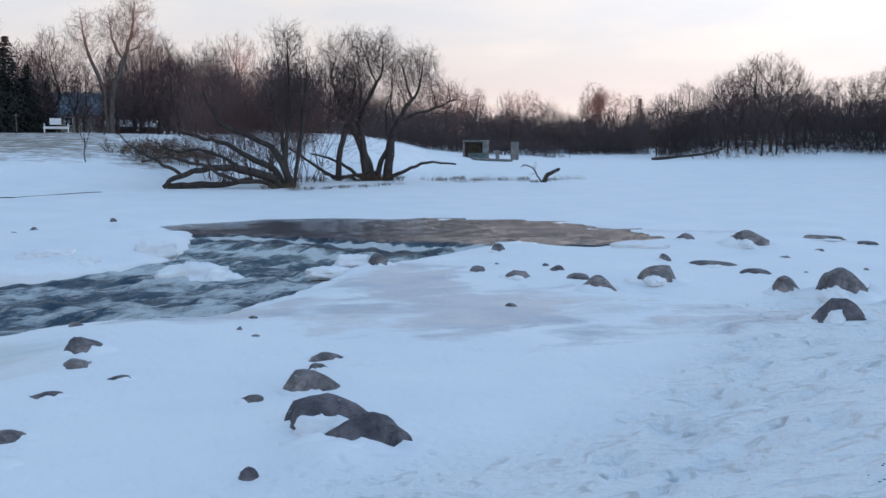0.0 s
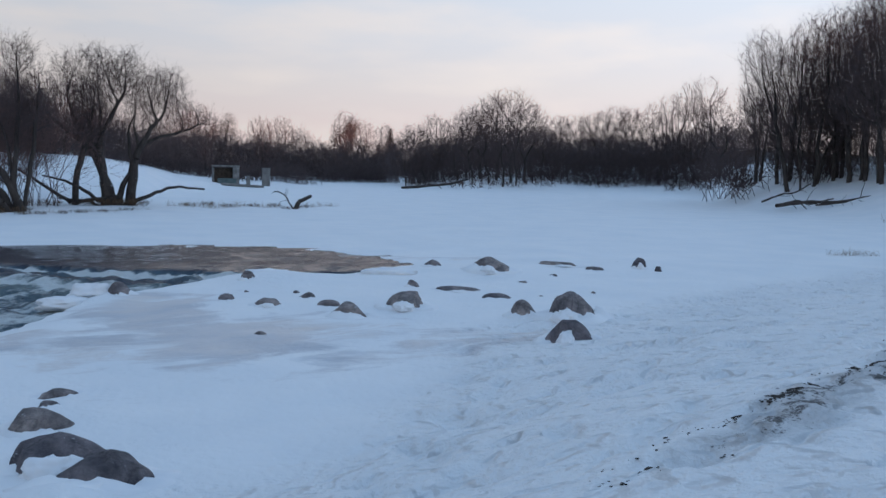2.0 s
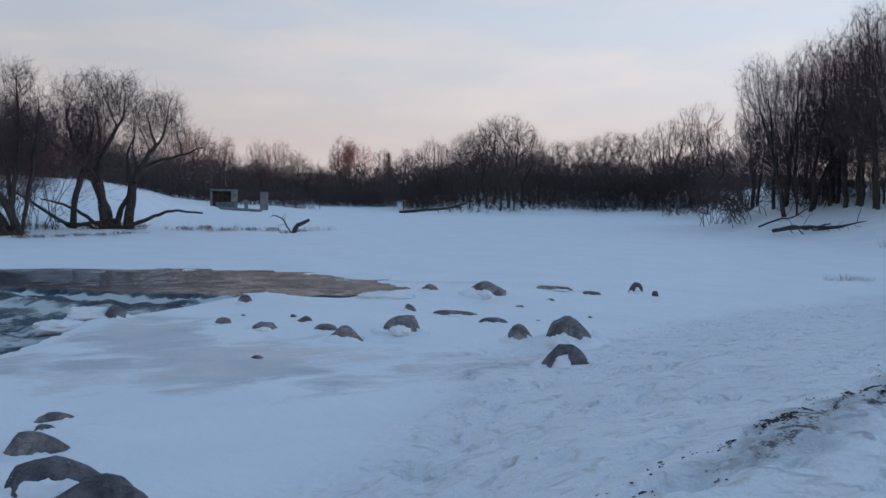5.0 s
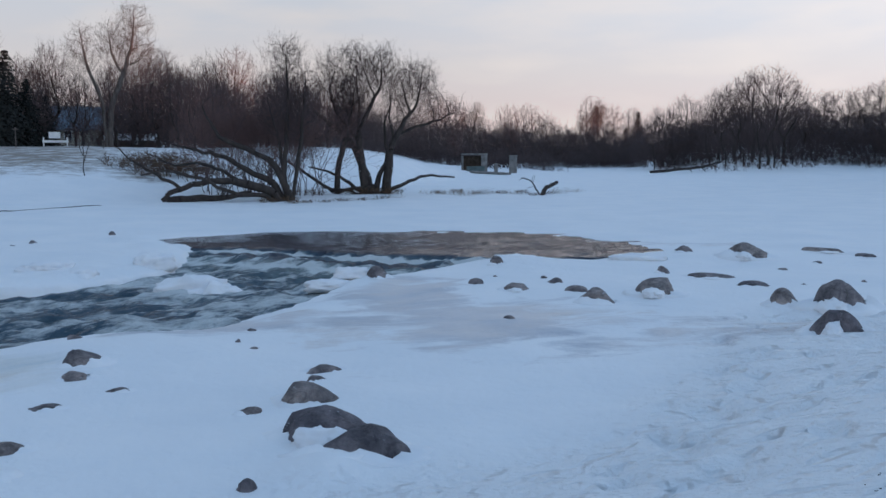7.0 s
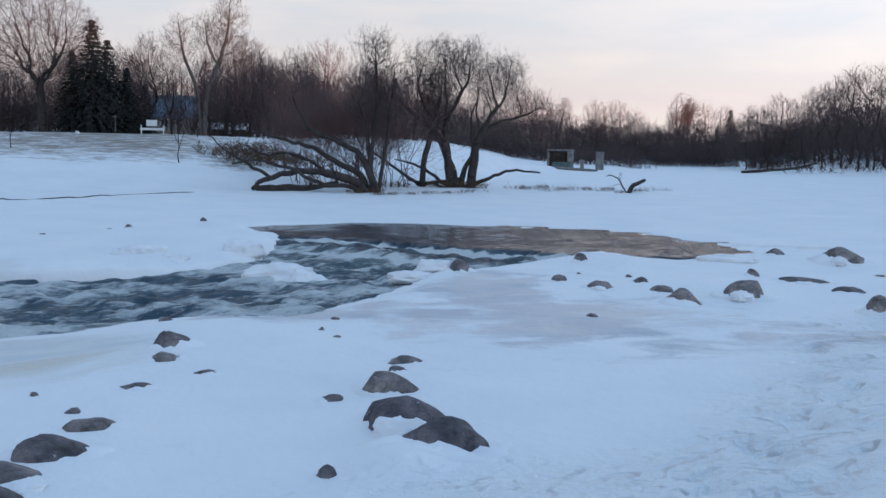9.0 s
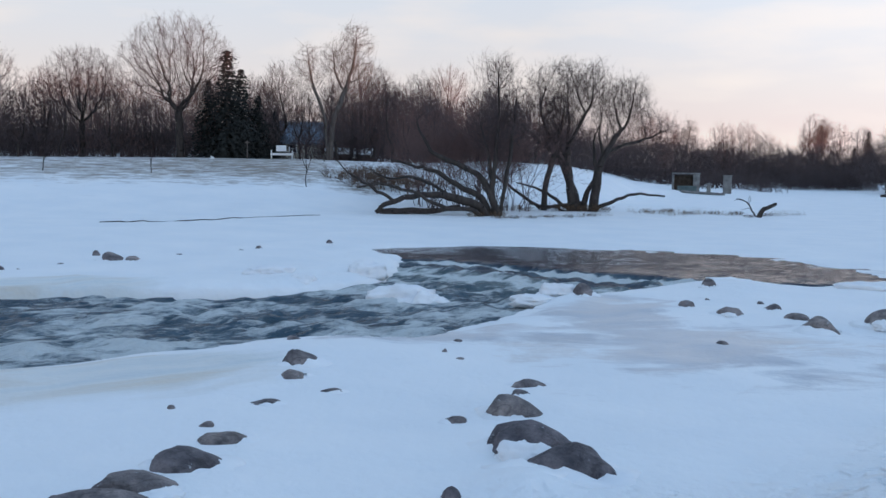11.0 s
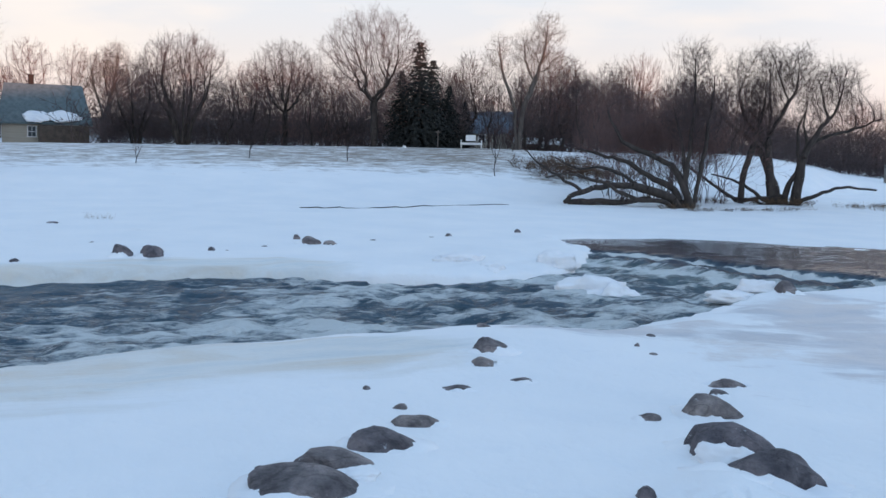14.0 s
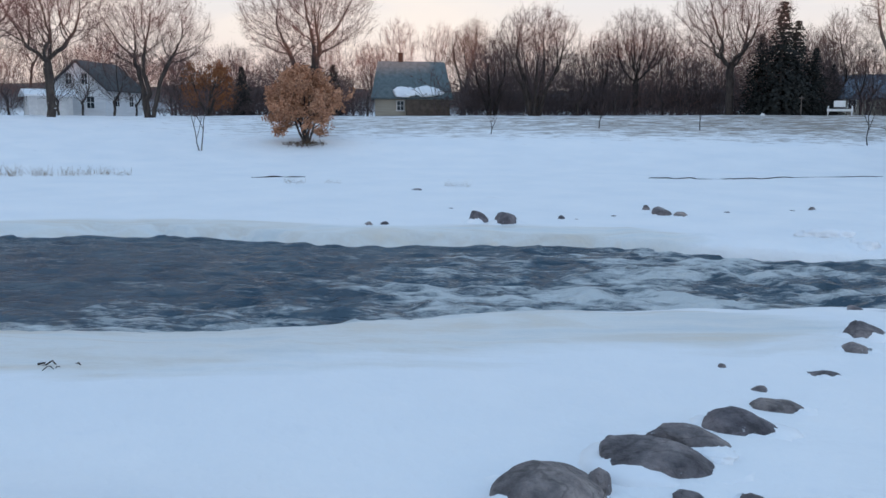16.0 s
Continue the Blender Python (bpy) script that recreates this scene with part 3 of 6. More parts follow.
# ---- trees ----
def tube_mesh(name, polys, mat):
    """One mesh of tapered limbs. Each is (points, radii, sides)."""
    verts, faces, base = [], [], 0
    for pts, rad, sides in polys:
        n = len(pts)
        tan = np.empty_like(pts)
        tan[1:-1], tan[0], tan[-1] = pts[2:] - pts[:-2], pts[1] - pts[0], pts[-1] - pts[-2]
        tan /= np.linalg.norm(tan, axis=1)[:, None] + 1e-9
        ref = np.array((0.0, 1.0, 0.0)) if abs(tan[:, 1]).max() < 0.9 else np.array((1.0, 0.0, 0.0))
        u = np.cross(tan, ref)
        u /= np.linalg.norm(u, axis=1)[:, None] + 1e-9
        v = np.cross(tan, u)
        a = np.arange(sides) * (2 * math.pi / sides)
        ring = pts[:, None, :] + rad[:, None, None] * (np.cos(a)[None, :, None] * u[:, None, :] + np.sin(a)[None, :, None] * v[:, None, :])
        verts.append(ring.reshape(-1, 3))
        i, j = np.meshgrid(np.arange(n - 1), np.arange(sides), indexing="ij")
        k, jn = base + i * sides, (j + 1) % sides
        faces.append(np.stack([k + j, k + jn, k + sides + jn, k + sides + j], -1).reshape(-1, 4))
        base += n * sides
    return mesh_from(name, np.concatenate(verts), np.concatenate(faces), mat)


def limb(rng, start, way, length, r0, r1, segs, wander, lift):
    pts, p, d = [np.array(start, float)], np.array(start, float), np.array(way, float)
    for _ in range(segs):
        d = d + rng.normal(0, wander, 3)
        d[2] += lift
        d /= np.linalg.norm(d)
        p = p + d * (length / segs)
        pts.append(p)
    return np.array(pts), np.linspace(r0, r1, segs + 1)


def sprout(rng, parents, count, angle, ratio, wander, lift, first, segs, sides, thin=0.55, least=0.006, flare=0.0, crown=None):
    """Side branches on each parent limb: count a limb, at angle degrees, ratio of its length, from the fraction first of it onwards."""
    out = []
    for pts, rad, _ in parents:
        seg = np.linalg.norm(np.diff(pts, axis=0), axis=1)
        total, n = seg.sum(), len(pts) - 1
        many = max(1, int(count * rng.uniform(0.75, 1.25) + 0.5))
        for k in range(many):
            f = first + (1 - first) * (k + rng.uniform(0.1, 0.9)) / many
            i = min(int(f * n), n - 1)
            g = f * n - i
            p, r = pts[i] * (1 - g) + pts[i + 1] * g, rad[i] * (1 - g) + rad[i + 1] * g
            t = (pts[i + 1] - pts[i]) / (np.linalg.norm(pts[i + 1] - pts[i]) + 1e-9)
            side = np.cross(t, rng.normal(0, 1, 3))
            side /= np.linalg.norm(side) + 1e-9
            a = radians(angle * rng.uniform(0.65, 1.3))
            way = t * math.cos(a) + side * math.sin(a)
            way[2] += flare
            length = total * ratio * rng.uniform(0.6, 1.25) * (1.15 - 0.55 * f)
            if crown:                                            # main limbs reach out to a rounded crown: middle height, half height, half width
                zc, rz, rx = crown
                o, m = np.array((p[0] / rx, p[1] / rx, (p[2] - zc) / rz)), np.array((way[0] / rx, way[1] / rx, (way[2] + 0.25) / rz))
                a2, b2, c2 = m @ m, o @ m, o @ o - 1
                root2 = b2 * b2 - a2 * c2
                length = (-b2 + math.sqrt(max(root2, 0.02))) / a2 * rng.uniform(0.75, 1.05)
                length = min(max(length, 0.12 * total), total * 0.75)
            q, w = limb(rng, p, way / np.linalg.norm(way), length, max(r * thin, least), max(r * thin * 0.3, least * 0.5), segs, wander, lift)
            out.append((q, w, sides))
    return out


def frusta(p, e, r0, r1, sides):
    """Straight tapered pieces of branch from p to e; with r1 None they end in a point."""
    t = e - p
    t = t / (np.linalg.norm(t, axis=1)[:, None] + 1e-9)
    ref = np.where(np.abs(t[:, 2:3]) < 0.9, np.array([[0.0, 0.0, 1.0]]), np.array([[1.0, 0.0, 0.0]]))
    u = np.cross(t, ref)
    u /= np.linalg.norm(u, axis=1)[:, None] + 1e-9
    v = np.cross(t, u)
    ang = [(math.cos(k * 2 * math.pi / sides), math.sin(k * 2 * math.pi / sides)) for k in range(sides)]
    low = [p + r0[:, None] * (c * u + d * v) for c, d in ang]
    if r1 is None:
        verts = np.stack(low + [e], 1)
        k = np.arange(len(p))[:, None] * (sides + 1)
        return verts.reshape(-1, 3), np.concatenate([k + np.array([a, (a + 1) % sides, sides]) for a in range(sides)])
    high = [e + r1[:, None] * (c * u + d * v) for c, d in ang]
    verts = np.stack(low + high, 1)
    k = np.arange(len(p))[:, None] * (2 * sides)
    return verts.reshape(-1, 3), np.concatenate([k + np.array([a, (a + 1) % sides, sides + (a + 1) % sides, sides + a]) for a in range(sides)])


def forks(rng, p, d, length, radius, levels, spread=30, lift=0.08, keep=0.82, triple=0.3, least=0.008, wild=0.10):
    """Branches that fork again and again: yields (starts, ends, radius below, radius above) a level, the last with no radius above."""
    p, d = np.array(p, float), np.array(d, float)
    length, radius = np.array(length, float), np.array(radius, float)
    for level in range(levels):
        d = d + rng.normal(0, wild, d.shape)
        d[:, 2] += lift
        d /= np.linalg.norm(d, axis=1)[:, None]
        e = p + d * length[:, None]
        last = level == levels - 1
        yield p, e, np.maximum(radius, least), None if level >= levels - 2 else np.maximum(radius * 0.72, least * 0.8)
        if last:
            return
        n = len(p)
        side = np.cross(d, rng.normal(0, 1, (n, 3)))
        side /= np.linalg.norm(side, axis=1)[:, None] + 1e-9
        other = np.cross(d, side)
        kids = []
        for k in range(3):
            on = np.ones(n, bool) if k < 2 else rng.uniform(0, 1, n) < triple
            lead = k == 0
            a = np.radians(rng.normal(spread * (0.5 if lead else 1.15), spread * 0.25, n))[:, None]
            turn = np.radians((0, 180, 90)[k] + rng.normal(0, 30, n))[:, None]
            way = d * np.cos(a) + (side * np.cos(turn) + other * np.sin(turn)) * np.sin(a)
            scale = rng.uniform(0.9, 1.1, n) * keep * (1.0 if lead else 0.86)
            start = e if k < 2 else p + (e - p) * rng.uniform(0.4, 0.8, n)[:, None]
            kids.append((start[on], way[on], (length * scale)[on], (radius * (0.72 if lead else 0.58))[on]))
        p, d, length, radius = (np.concatenate([q[i] for q in kids]) for i in range(4))


def gathered(pieces):
    verts, faces, base = [], [], 0
    for v, f in pieces:
        verts.append(v)
        faces.extend((f + base).tolist())
        base += len(v)
    return np.concatenate(verts), faces


def forked_parts(rng, starts, levels, thick=3, **spec):
    """Meshes' numbers for the stout lower limbs and for the fine crown."""
    p, d, length, radius = starts
    stout, fine = [], []
    for k, (a, e, r0, r1) in enumerate(forks(rng, p, d, length, radius, levels, **spec)):
        if k < thick:
            m = (a + e) / 2 + rng.normal(0, 0.05, a.shape) * np.linalg.norm(e - a, axis=1)[:, None]   # a slight crook
            rm = (r0 + (r1 if r1 is not None else r0)) / 2
            stout += [frusta(a, m, r0, rm, 6), frusta(m, e, rm, r1, 6)]
        else:
            fine.append(frusta(a, e, r0, r1, 3))
    return stout, fine


def forked_tree(name, seed, stems, levels, mats, tags, thick=3, **spec):
    """A bare tree at the origin. stems: (foot, way, first length, radius) each; it forks levels times."""
    rng = rs(seed)
    starts = tuple(np.array([st[i] for st in stems], float) for i in range(4))
    stout, fine = forked_parts(rng, starts, levels, thick, **spec)
    thing = root(name, 0, 0, 0, **tags)
    under("trunk", mesh_from("trunk", *gathered(stout), mats[0]), thing)
    under("crown", mesh_from("crown", *gathered(fine), mats[1]), thing)
    return thing


def rs(seed):
    return np.random.RandomState(seed)


def upright(rng, height, r0, lean=(0, 0), wander=0.05, segs=9, start=(0, 0, -0.4)):
    pts, rad = limb(rng, start, np.array((lean[0], lean[1], 1.0)), height, r0, r0 * 0.12, segs, wander, 0.03)
    rad[0] *= 1.35
    return pts, rad, 8


def spots(ob, places):
    """Copies of a tree at (bearing, distance, scale, turn)."""
    for az, r, s, turn in places:
        x, y = polar(az, r)
        copy_thing(ob, pose(x, y, floor_at(x, y) - 0.05, 0, 0, turn) @ Matrix.Scale(s, 4))


def put(ob, az, r, s=1.0, turn=0.0):
    x, y = polar(az, r)
    ob.matrix_basis = pose(x, y, floor_at(x, y) - 0.05, 0, 0, turn) @ Matrix.Scale(s, 4)
    return ob


def bent(points, r0, r1, sides=8, fine=4):
    """A limb along a smooth line through a few points."""
    p = np.array(points, float)
    q = np.vstack([2 * p[0] - p[1], p, 2 * p[-1] - p[-2]])
    out = []
    for i in range(1, len(q) - 2):
        for k in range(fine):
            t = k / fine
            out.append(0.5 * (2 * q[i] + (q[i + 1] - q[i - 1]) * t + (2 * q[i - 1] - 5 * q[i] + 4 * q[i + 1] - q[i + 2]) * t * t + (3 * q[i] - q[i - 1] - 3 * q[i + 1] + q[i + 2]) * t ** 3))
    out.append(p[-1])
    out = np.array(out)
    return out + rs(len(out)).normal(0, 0.02, out.shape), np.linspace(r0, r1, len(out)), sides


# ---- trees that fill a crown ----
def crown_points(rng, blobs, count, gap=-0.18, clump=1.5):
    """Places for twig ends inside rounded masses (middle, half sizes), in uneven clumps with gaps between them."""
    size = np.array([b[3] * b[4] * b[5] for b in blobs])
    shift, out = Vector(rng.uniform(-50, 50, 3)), []
    for b, share in zip(blobs, size / size.sum()):
        n = int(count * share) + 8
        d = rng.normal(0, 1, (n, 3))
        d /= np.linalg.norm(d, axis=1)[:, None]
        p = np.array(b[:3]) + d * (rng.uniform(0.02, 1, (n, 1)) ** 0.42) * np.array(b[3:])
        out += [q for q in p if noise.noise(Vector(q) / clump + shift) > gap]
    return np.array(out)


def colonized(rng, ends, lines, step, reach, kill, wander, lift, most=4200):
    """A skeleton of nodes that grows from the stems' lines towards the ends: places and parents."""
    pos, par = [], []
    for pts in lines:
        first = len(pos)
        for i, q in enumerate(pts):
            if i == 0:
                up = -1 if q[2] < 0.45 or not pos else int(np.argmin(np.linalg.norm(np.array(pos) - q, axis=1)))
                par.append(up)
            else:
                par.append(first + i - 1)
            pos.append(np.array(q, float))
    kids = np.zeros(most + 4000, int)
    p = np.array(pos)
    far = np.linalg.norm(ends[:, None, :] - p[None], axis=2)
    near, dist = far.argmin(1), far.min(1)
    alive = dist > kill
    while len(pos) < most:
        on = np.nonzero(alive & (dist < reach))[0]
        if len(on) == 0:
            break
        p = np.array(pos)
        way = ends[on] - p[near[on]]
        way /= np.linalg.norm(way, axis=1)[:, None] + 1e-9
        rising = way[:, 2] > -0.12                                   # branches seldom dip
        alive[on[~rising & (dist[on] < 1.6 * kill)]] = False
        on, way = on[rising], way[rising]
        if len(on) == 0:
            break
        who, at = np.unique(near[on], return_inverse=True)
        total = np.zeros((len(who), 3))
        np.add.at(total, at, way)
        total /= np.linalg.norm(total, axis=1)[:, None] + 1e-9
        one = np.zeros(len(who), int)
        shuffled = rng.permutation(len(on))
        one[at[shuffled]] = shuffled
        again = kids[who] > 0                                        # a second shoot heads for one end alone
        total[again] = way[one[again]]
        up = np.array(par)[who]
        back = np.where(up[:, None] >= 0, p[who] - p[np.maximum(up, 0)], 0)
        back /= np.linalg.norm(back, axis=1)[:, None] + 1e-9
        total += np.where(again[:, None], 0.35, 0.75) * back + rng.normal(0, wander, total.shape)
        total[:, 2] += lift
        total /= np.linalg.norm(total, axis=1)[:, None] + 1e-9
        full = kids[who] >= 5
        alive[on[full[at]]] = False
        who, total = who[~full], total[~full]
        if len(who) == 0:
            continue
        kids[who] += 1
        fresh = p[who] + total * step
        base = len(pos)
        pos += list(fresh)
        par += who.tolist()
        left = np.nonzero(alive)[0]
        far = np.linalg.norm(ends[left][:, None, :] - fresh[None], axis=2)
        best, m = far.min(1), far.argmin(1)
        nearer = best < dist[left]
        dist[left[nearer]], near[left[nearer]] = best[nearer], base + m[nearer]
        alive[left[dist[left] < kill]] = False
    return np.array(pos), np.array(par)


def leaned(rng, way, angle, lift):
    """Directions turned away from way by about that many degrees, any way round."""
    side = np.cross(way, rng.normal(0, 1, way.shape))
    side /= np.linalg.norm(side, axis=1)[:, None] + 1e-9
    a = np.radians(rng.normal(angle, angle * 0.3, len(way)))[:, None]
    d = way * np.cos(a) + side * np.sin(a)
    d[:, 2] += lift
    return d / (np.linalg.norm(d, axis=1)[:, None] + 1e-9)


def grown_tree(name, seed, lines, blobs, mats, tags, count=900, step=0.45, reach=5.0, kill=0.75, wander=0.16, lift=0.05, tip=0.011, stout=0.30, thick=0.045,
               per=2, sub=2, length=0.75, fine=0.035, angle=38, gap=-0.18, clump=1.5, girths=(), haze=0):
    """A bare tree: lines are its stems, blobs the masses of its crown, stout the radius at the foot, tip that of its twigs."""
    rng = rs(seed)
    pos, par = colonized(rng, crown_points(rng, blobs, count, gap, clump), lines, step, reach, kill, wander, lift)
    n = len(pos)
    tips = np.zeros(n)
    has = np.zeros(n, bool)
    has[par[par >= 0]] = True
    tips[~has] = 1
    for i in range(n - 1, -1, -1):
        if par[i] >= 0:
            tips[par[i]] += tips[i]
    feet = np.nonzero(par < 0)[0]
    e = math.log(max(tips[feet].max(), 3)) / math.log(stout / tip)
    rad = tip * np.maximum(tips, 1) ** (1 / e)
    at = 0
    for line, (g0, g1) in zip(lines, girths):
        rad[at:at + len(line)] = np.maximum(rad[at:at + len(line)], np.linspace(g0, g1, len(line)))
        at += len(line)
    for f in feet:
        rad[f] *= 1.25
    k = np.nonzero(par >= 0)[0]
    a, b = pos[par[k]], pos[k]
    r1 = rad[k]
    r0 = np.minimum(rad[par[k]], r1 * 1.4)
    big = r1 > thick
    way = b - a
    way /= np.linalg.norm(way, axis=1)[:, None] + 1e-9
    pieces = [frusta(a[~big], b[~big], r0[~big], r1[~big], 3)]
    s = np.repeat(np.nonzero(r1 < fine)[0], per)
    d = leaned(rng, way[s], angle * 1.15, 0.06)
    p = b[s] - way[s] * (step * rng.uniform(0, 1, (len(s), 1)))
    q = p + d * length * rng.uniform(0.5, 1.3, (len(s), 1))
    pieces.append(frusta(p, q, np.full(len(s), tip * 0.85), None, 3))
    if sub:
        j = np.repeat(np.arange(len(s)), sub)
        u = rng.uniform(0.25, 0.95, (len(j), 1))
        p2 = p[j] * (1 - u) + q[j] * u
        pieces.append(frusta(p2, p2 + leaned(rng, d[j], angle * 1.1, 0.08) * length * 0.62 * rng.uniform(0.5, 1.3, (len(j), 1)), np.full(len(j), tip * 0.7), None, 3))
    thing = root(name, 0, 0, 0, **tags)
    if haze:                                                        # the finest shoots, fanning out from the crown's heart
        share = np.array([c[3] * c[4] * c[5] for c in blobs])
        for c, part_of in zip(blobs, share / share.sum()):
            m = crown_points(rng, [c], int(haze * part_of * 1.4) + 4, gap + 0.08, clump)
            if len(m) == 0:
                continue
            d = m - (np.array(c[:3]) - (0, 0, c[5] * 1.1))
            d = d / (np.linalg.norm(d, axis=1)[:, None] + 1e-9) + rng.normal(0, 0.28, m.shape)
            d /= np.linalg.norm(d, axis=1)[:, None]
            half = d * (0.5 * length * rng.uniform(0.6, 1.4, (len(m), 1)))
            pieces.append(frusta(m - half, m + half, np.full(len(m), tip * 0.9), None, 3))
    foot = np.arange(n)
    for i in range(n):
        if par[i] >= 0:
            foot[i] = foot[par[i]] if par[i] < i else i
    for f in feet:
        one = big & (foot[k] == f)
        if one.any():
            under("trunk", mesh_from("trunk", *gathered([frusta(a[one], b[one], r0[one], r1[one], 7)]), mats[0]), thing)
    under("crown", mesh_from("crown", *gathered(pieces), mats[1]), thing)
    return thing


def stem(*points, wobble=0.06, seed=1):
    """A crooked line through a few points."""
    pts = bent(points, 1, 1, 8, 4)[0]
    return pts + rs(seed).normal(0, wobble, pts.shape) * np.linspace(0.3, 1, len(pts))[:, None]


# ---- the trees on the far bank ----
OAK_TAG = dict(label="large bare oak with gnarled spreading limbs on the snowy bank", category="tree", group="bank trees")
oak = grown_tree("oak_tree", 11, [stem((0, 0, -0.4), (0.1, 0, 1.8), (-0.05, 0.1, 3.6), (0.1, 0, 5.4)), stem((0, 0.1, 4.4), (-0.8, 0.2, 5.2), (-1.6, 0.2, 5.8), seed=2), stem((0.1, 0, 4.8), (0.9, -0.3, 5.5), (1.7, 0, 6.4), seed=3),
                                  stem((0, 0, 4.2), (0.2, 0.9, 5.0), (0.2, 1.6, 5.8), seed=4), stem((0, 0, 4.4), (-0.3, -0.9, 5.2), (0.0, -1.6, 6.0), seed=5)],
                 [(0, 0, 9.0, 5.7, 5.2, 4.5), (-3.4, 0, 6.6, 2.2, 2.2, 1.5), (3.6, 0, 6.6, 2.2, 2.2, 1.5)], (BARK, TWIG), OAK_TAG, 3800, 0.36, 5, 0.42, 0.22, 0.03, 0.011, 0.36, per=2, sub=1, length=0.9, gap=-0.1, haze=3500)
put(oak, 28.5, 92, 1.0, 0)
spots(oak, [(33.8, 100, 0.82, 140), (68.0, 80, 0.95, 70)])

wide_oak = grown_tree("oak_tree", 12, [stem((-0.2, 0, -0.4), (-0.8, 0, 2.0), (-1.8, 0.2, 4.2), (-2.9, 0.2, 6.0)), stem((0.3, 0, -0.4), (0.8, 0.1, 2.6), (1.5, 0, 4.8), (2.2, -0.2, 6.2), seed=2), stem((0.0, 0, 2.4), (0.2, 0.6, 4.5), (0.0, 0.8, 6.5), seed=3)],
                      [(0, 0, 8.8, 7.4, 5.6, 4.6), (-5.0, 0, 5.6, 2.4, 2.2, 1.5), (5.2, 0, 5.8, 2.4, 2.2, 1.6)], (BARK, TWIG),
                      dict(label="broad bare oak with two dark stems on the bank", category="tree", group="bank trees"), 4000, 0.40, 5, 0.48, 0.2, 0.04, 0.011, 0.36, per=2, sub=1, length=0.95, gap=-0.1, haze=5000)
put(wide_oak, 53.6, 97, 1.15, 0)
spots(wide_oak, [(62.6, 84, 0.72, 200), (72.5, 95, 1.0, 60)])

pale = grown_tree("cottonwood_tree", 13, [stem((0.1, 0, -0.4), (0.0, 0, 2.2), (-0.3, 0, 4.6), (-1.4, 0.1, 7.6), (-1.9, 0, 10.8)), stem((0.4, 0, -0.4), (0.5, 0.1, 2.4), (0.8, 0, 4.4), (1.8, 0, 7.0), (2.6, 0.1, 9.6), (2.8, 0, 12.6), seed=2),
                                          stem((1.7, 0, 6.8), (0.8, 0.4, 8.6), (0.6, 0.3, 10.6), seed=3)],
                  [(-2.0, 0, 8.6, 1.7, 1.7, 2.8), (2.7, 0, 10.6, 2.3, 2.0, 2.8), (0.6, 0, 9.6, 1.5, 1.7, 2.2), (3.6, 0, 8.0, 1.4, 1.5, 1.4)], (BARK_PALE, TWIG_PALE),
                  dict(label="tall pale-barked cottonwood with bare forked stems", category="tree", group="bank trees"), 2600, 0.34, 4, 0.38, 0.2, 0.06, 0.011, 0.24, per=2, sub=1, length=0.85, haze=2000)
put(pale, 19.8, 92, 1.0, 19.8)
spots(pale, [(44.2, 118, 0.92, 90)])

crab = grown_tree("crabapple_tree", 14, [stem((math.cos(k * 0.9) * 0.3, math.sin(k * 0.9) * 0.3, -0.3), (math.cos(k * 0.9) * 0.9, math.sin(k * 0.9) * 0.8, 1.8), (math.cos(k * 0.9) * 2.0, math.sin(k * 0.9) * 1.7, 3.6 + 0.3 * (k % 3)), seed=k + 1) for k in range(7)],
                  [(0, 0, 4.9, 3.9, 3.4, 3.3), (0, 0, 2.6, 3.7, 3.2, 1.2)], (BARK, TWIG), dict(label="dense dark many-stemmed ornamental tree without leaves", category="tree", group="bank trees"),
                  3600, 0.32, 4.0, 0.38, 0.14, 0.06, 0.010, 0.15, per=2, sub=1, length=0.75, angle=30, haze=4500)
put(crab, 39.8, 93, 1.3, 0)
spots(crab, [(42.4, 101, 0.8, 100), (35.9, 104, 0.75, 220)])

WOOD_TAG = dict(label="bare brown woodland tree behind the river bank", category="tree", group="woodland trees")


def woodland(seed, blobs, twig, lean=0.0, low=3.0, **spec):
    """A round-crowned tree of the woods with a haze of fine twigs."""
    lines = [stem((0, 0, -0.6), (lean * 0.3, 0, low * 0.3), (lean, 0.1, low), seed=seed), stem((lean, 0.1, low * 0.8), (lean + 0.5, 0.2, low * 1.05), (lean + 0.9, 0.3, low * 1.3), seed=seed + 1)]
    return grown_tree("woodland_tree", seed, lines, blobs, (BARK, twig), WOOD_TAG, 1100, 0.5, 6, 0.58, 0.1, 0.05, 0.016, 0.18, thick=0.06, fine=0.05, per=2, sub=0, length=1.2, angle=32, clump=1.8, gap=-0.12, haze=900, **spec)


red_wood = woodland(21, [(0.2, 0, 7.2, 3.4, 3.2, 3.9), (0.2, 0, 3.6, 3.0, 2.8, 1.4)], TWIG_RED, 0.2)
put(red_wood, 17.0, 112, 1.0, 0)
dark_wood = woodland(22, [(0, 0, 8.2, 2.7, 2.7, 3.0), (0.3, 0, 4.6, 3.2, 3.0, 2.6)], TWIG, -0.1, 2.6)
put(dark_wood, 14.0, 104, 0.92, 0)
old_wood = woodland(23, [(-0.6, 0, 7.6, 3.9, 3.4, 3.0), (2.4, 0, 5.6, 1.8, 1.8, 1.8)], TWIG, -0.3, 3.4)
put(old_wood, 31.2, 112, 0.9, 0)
tall_wood = woodland(24, [(0.4, 0, 9.0, 2.2, 2.2, 2.4), (-1.2, 0, 6.4, 2.1, 2.1, 2.6), (1.4, 0, 4.8, 2.2, 2.2, 2.2)], TWIG, 0.3, 3.2)
put(tall_wood, 22.8, 104, 0.95, 0)

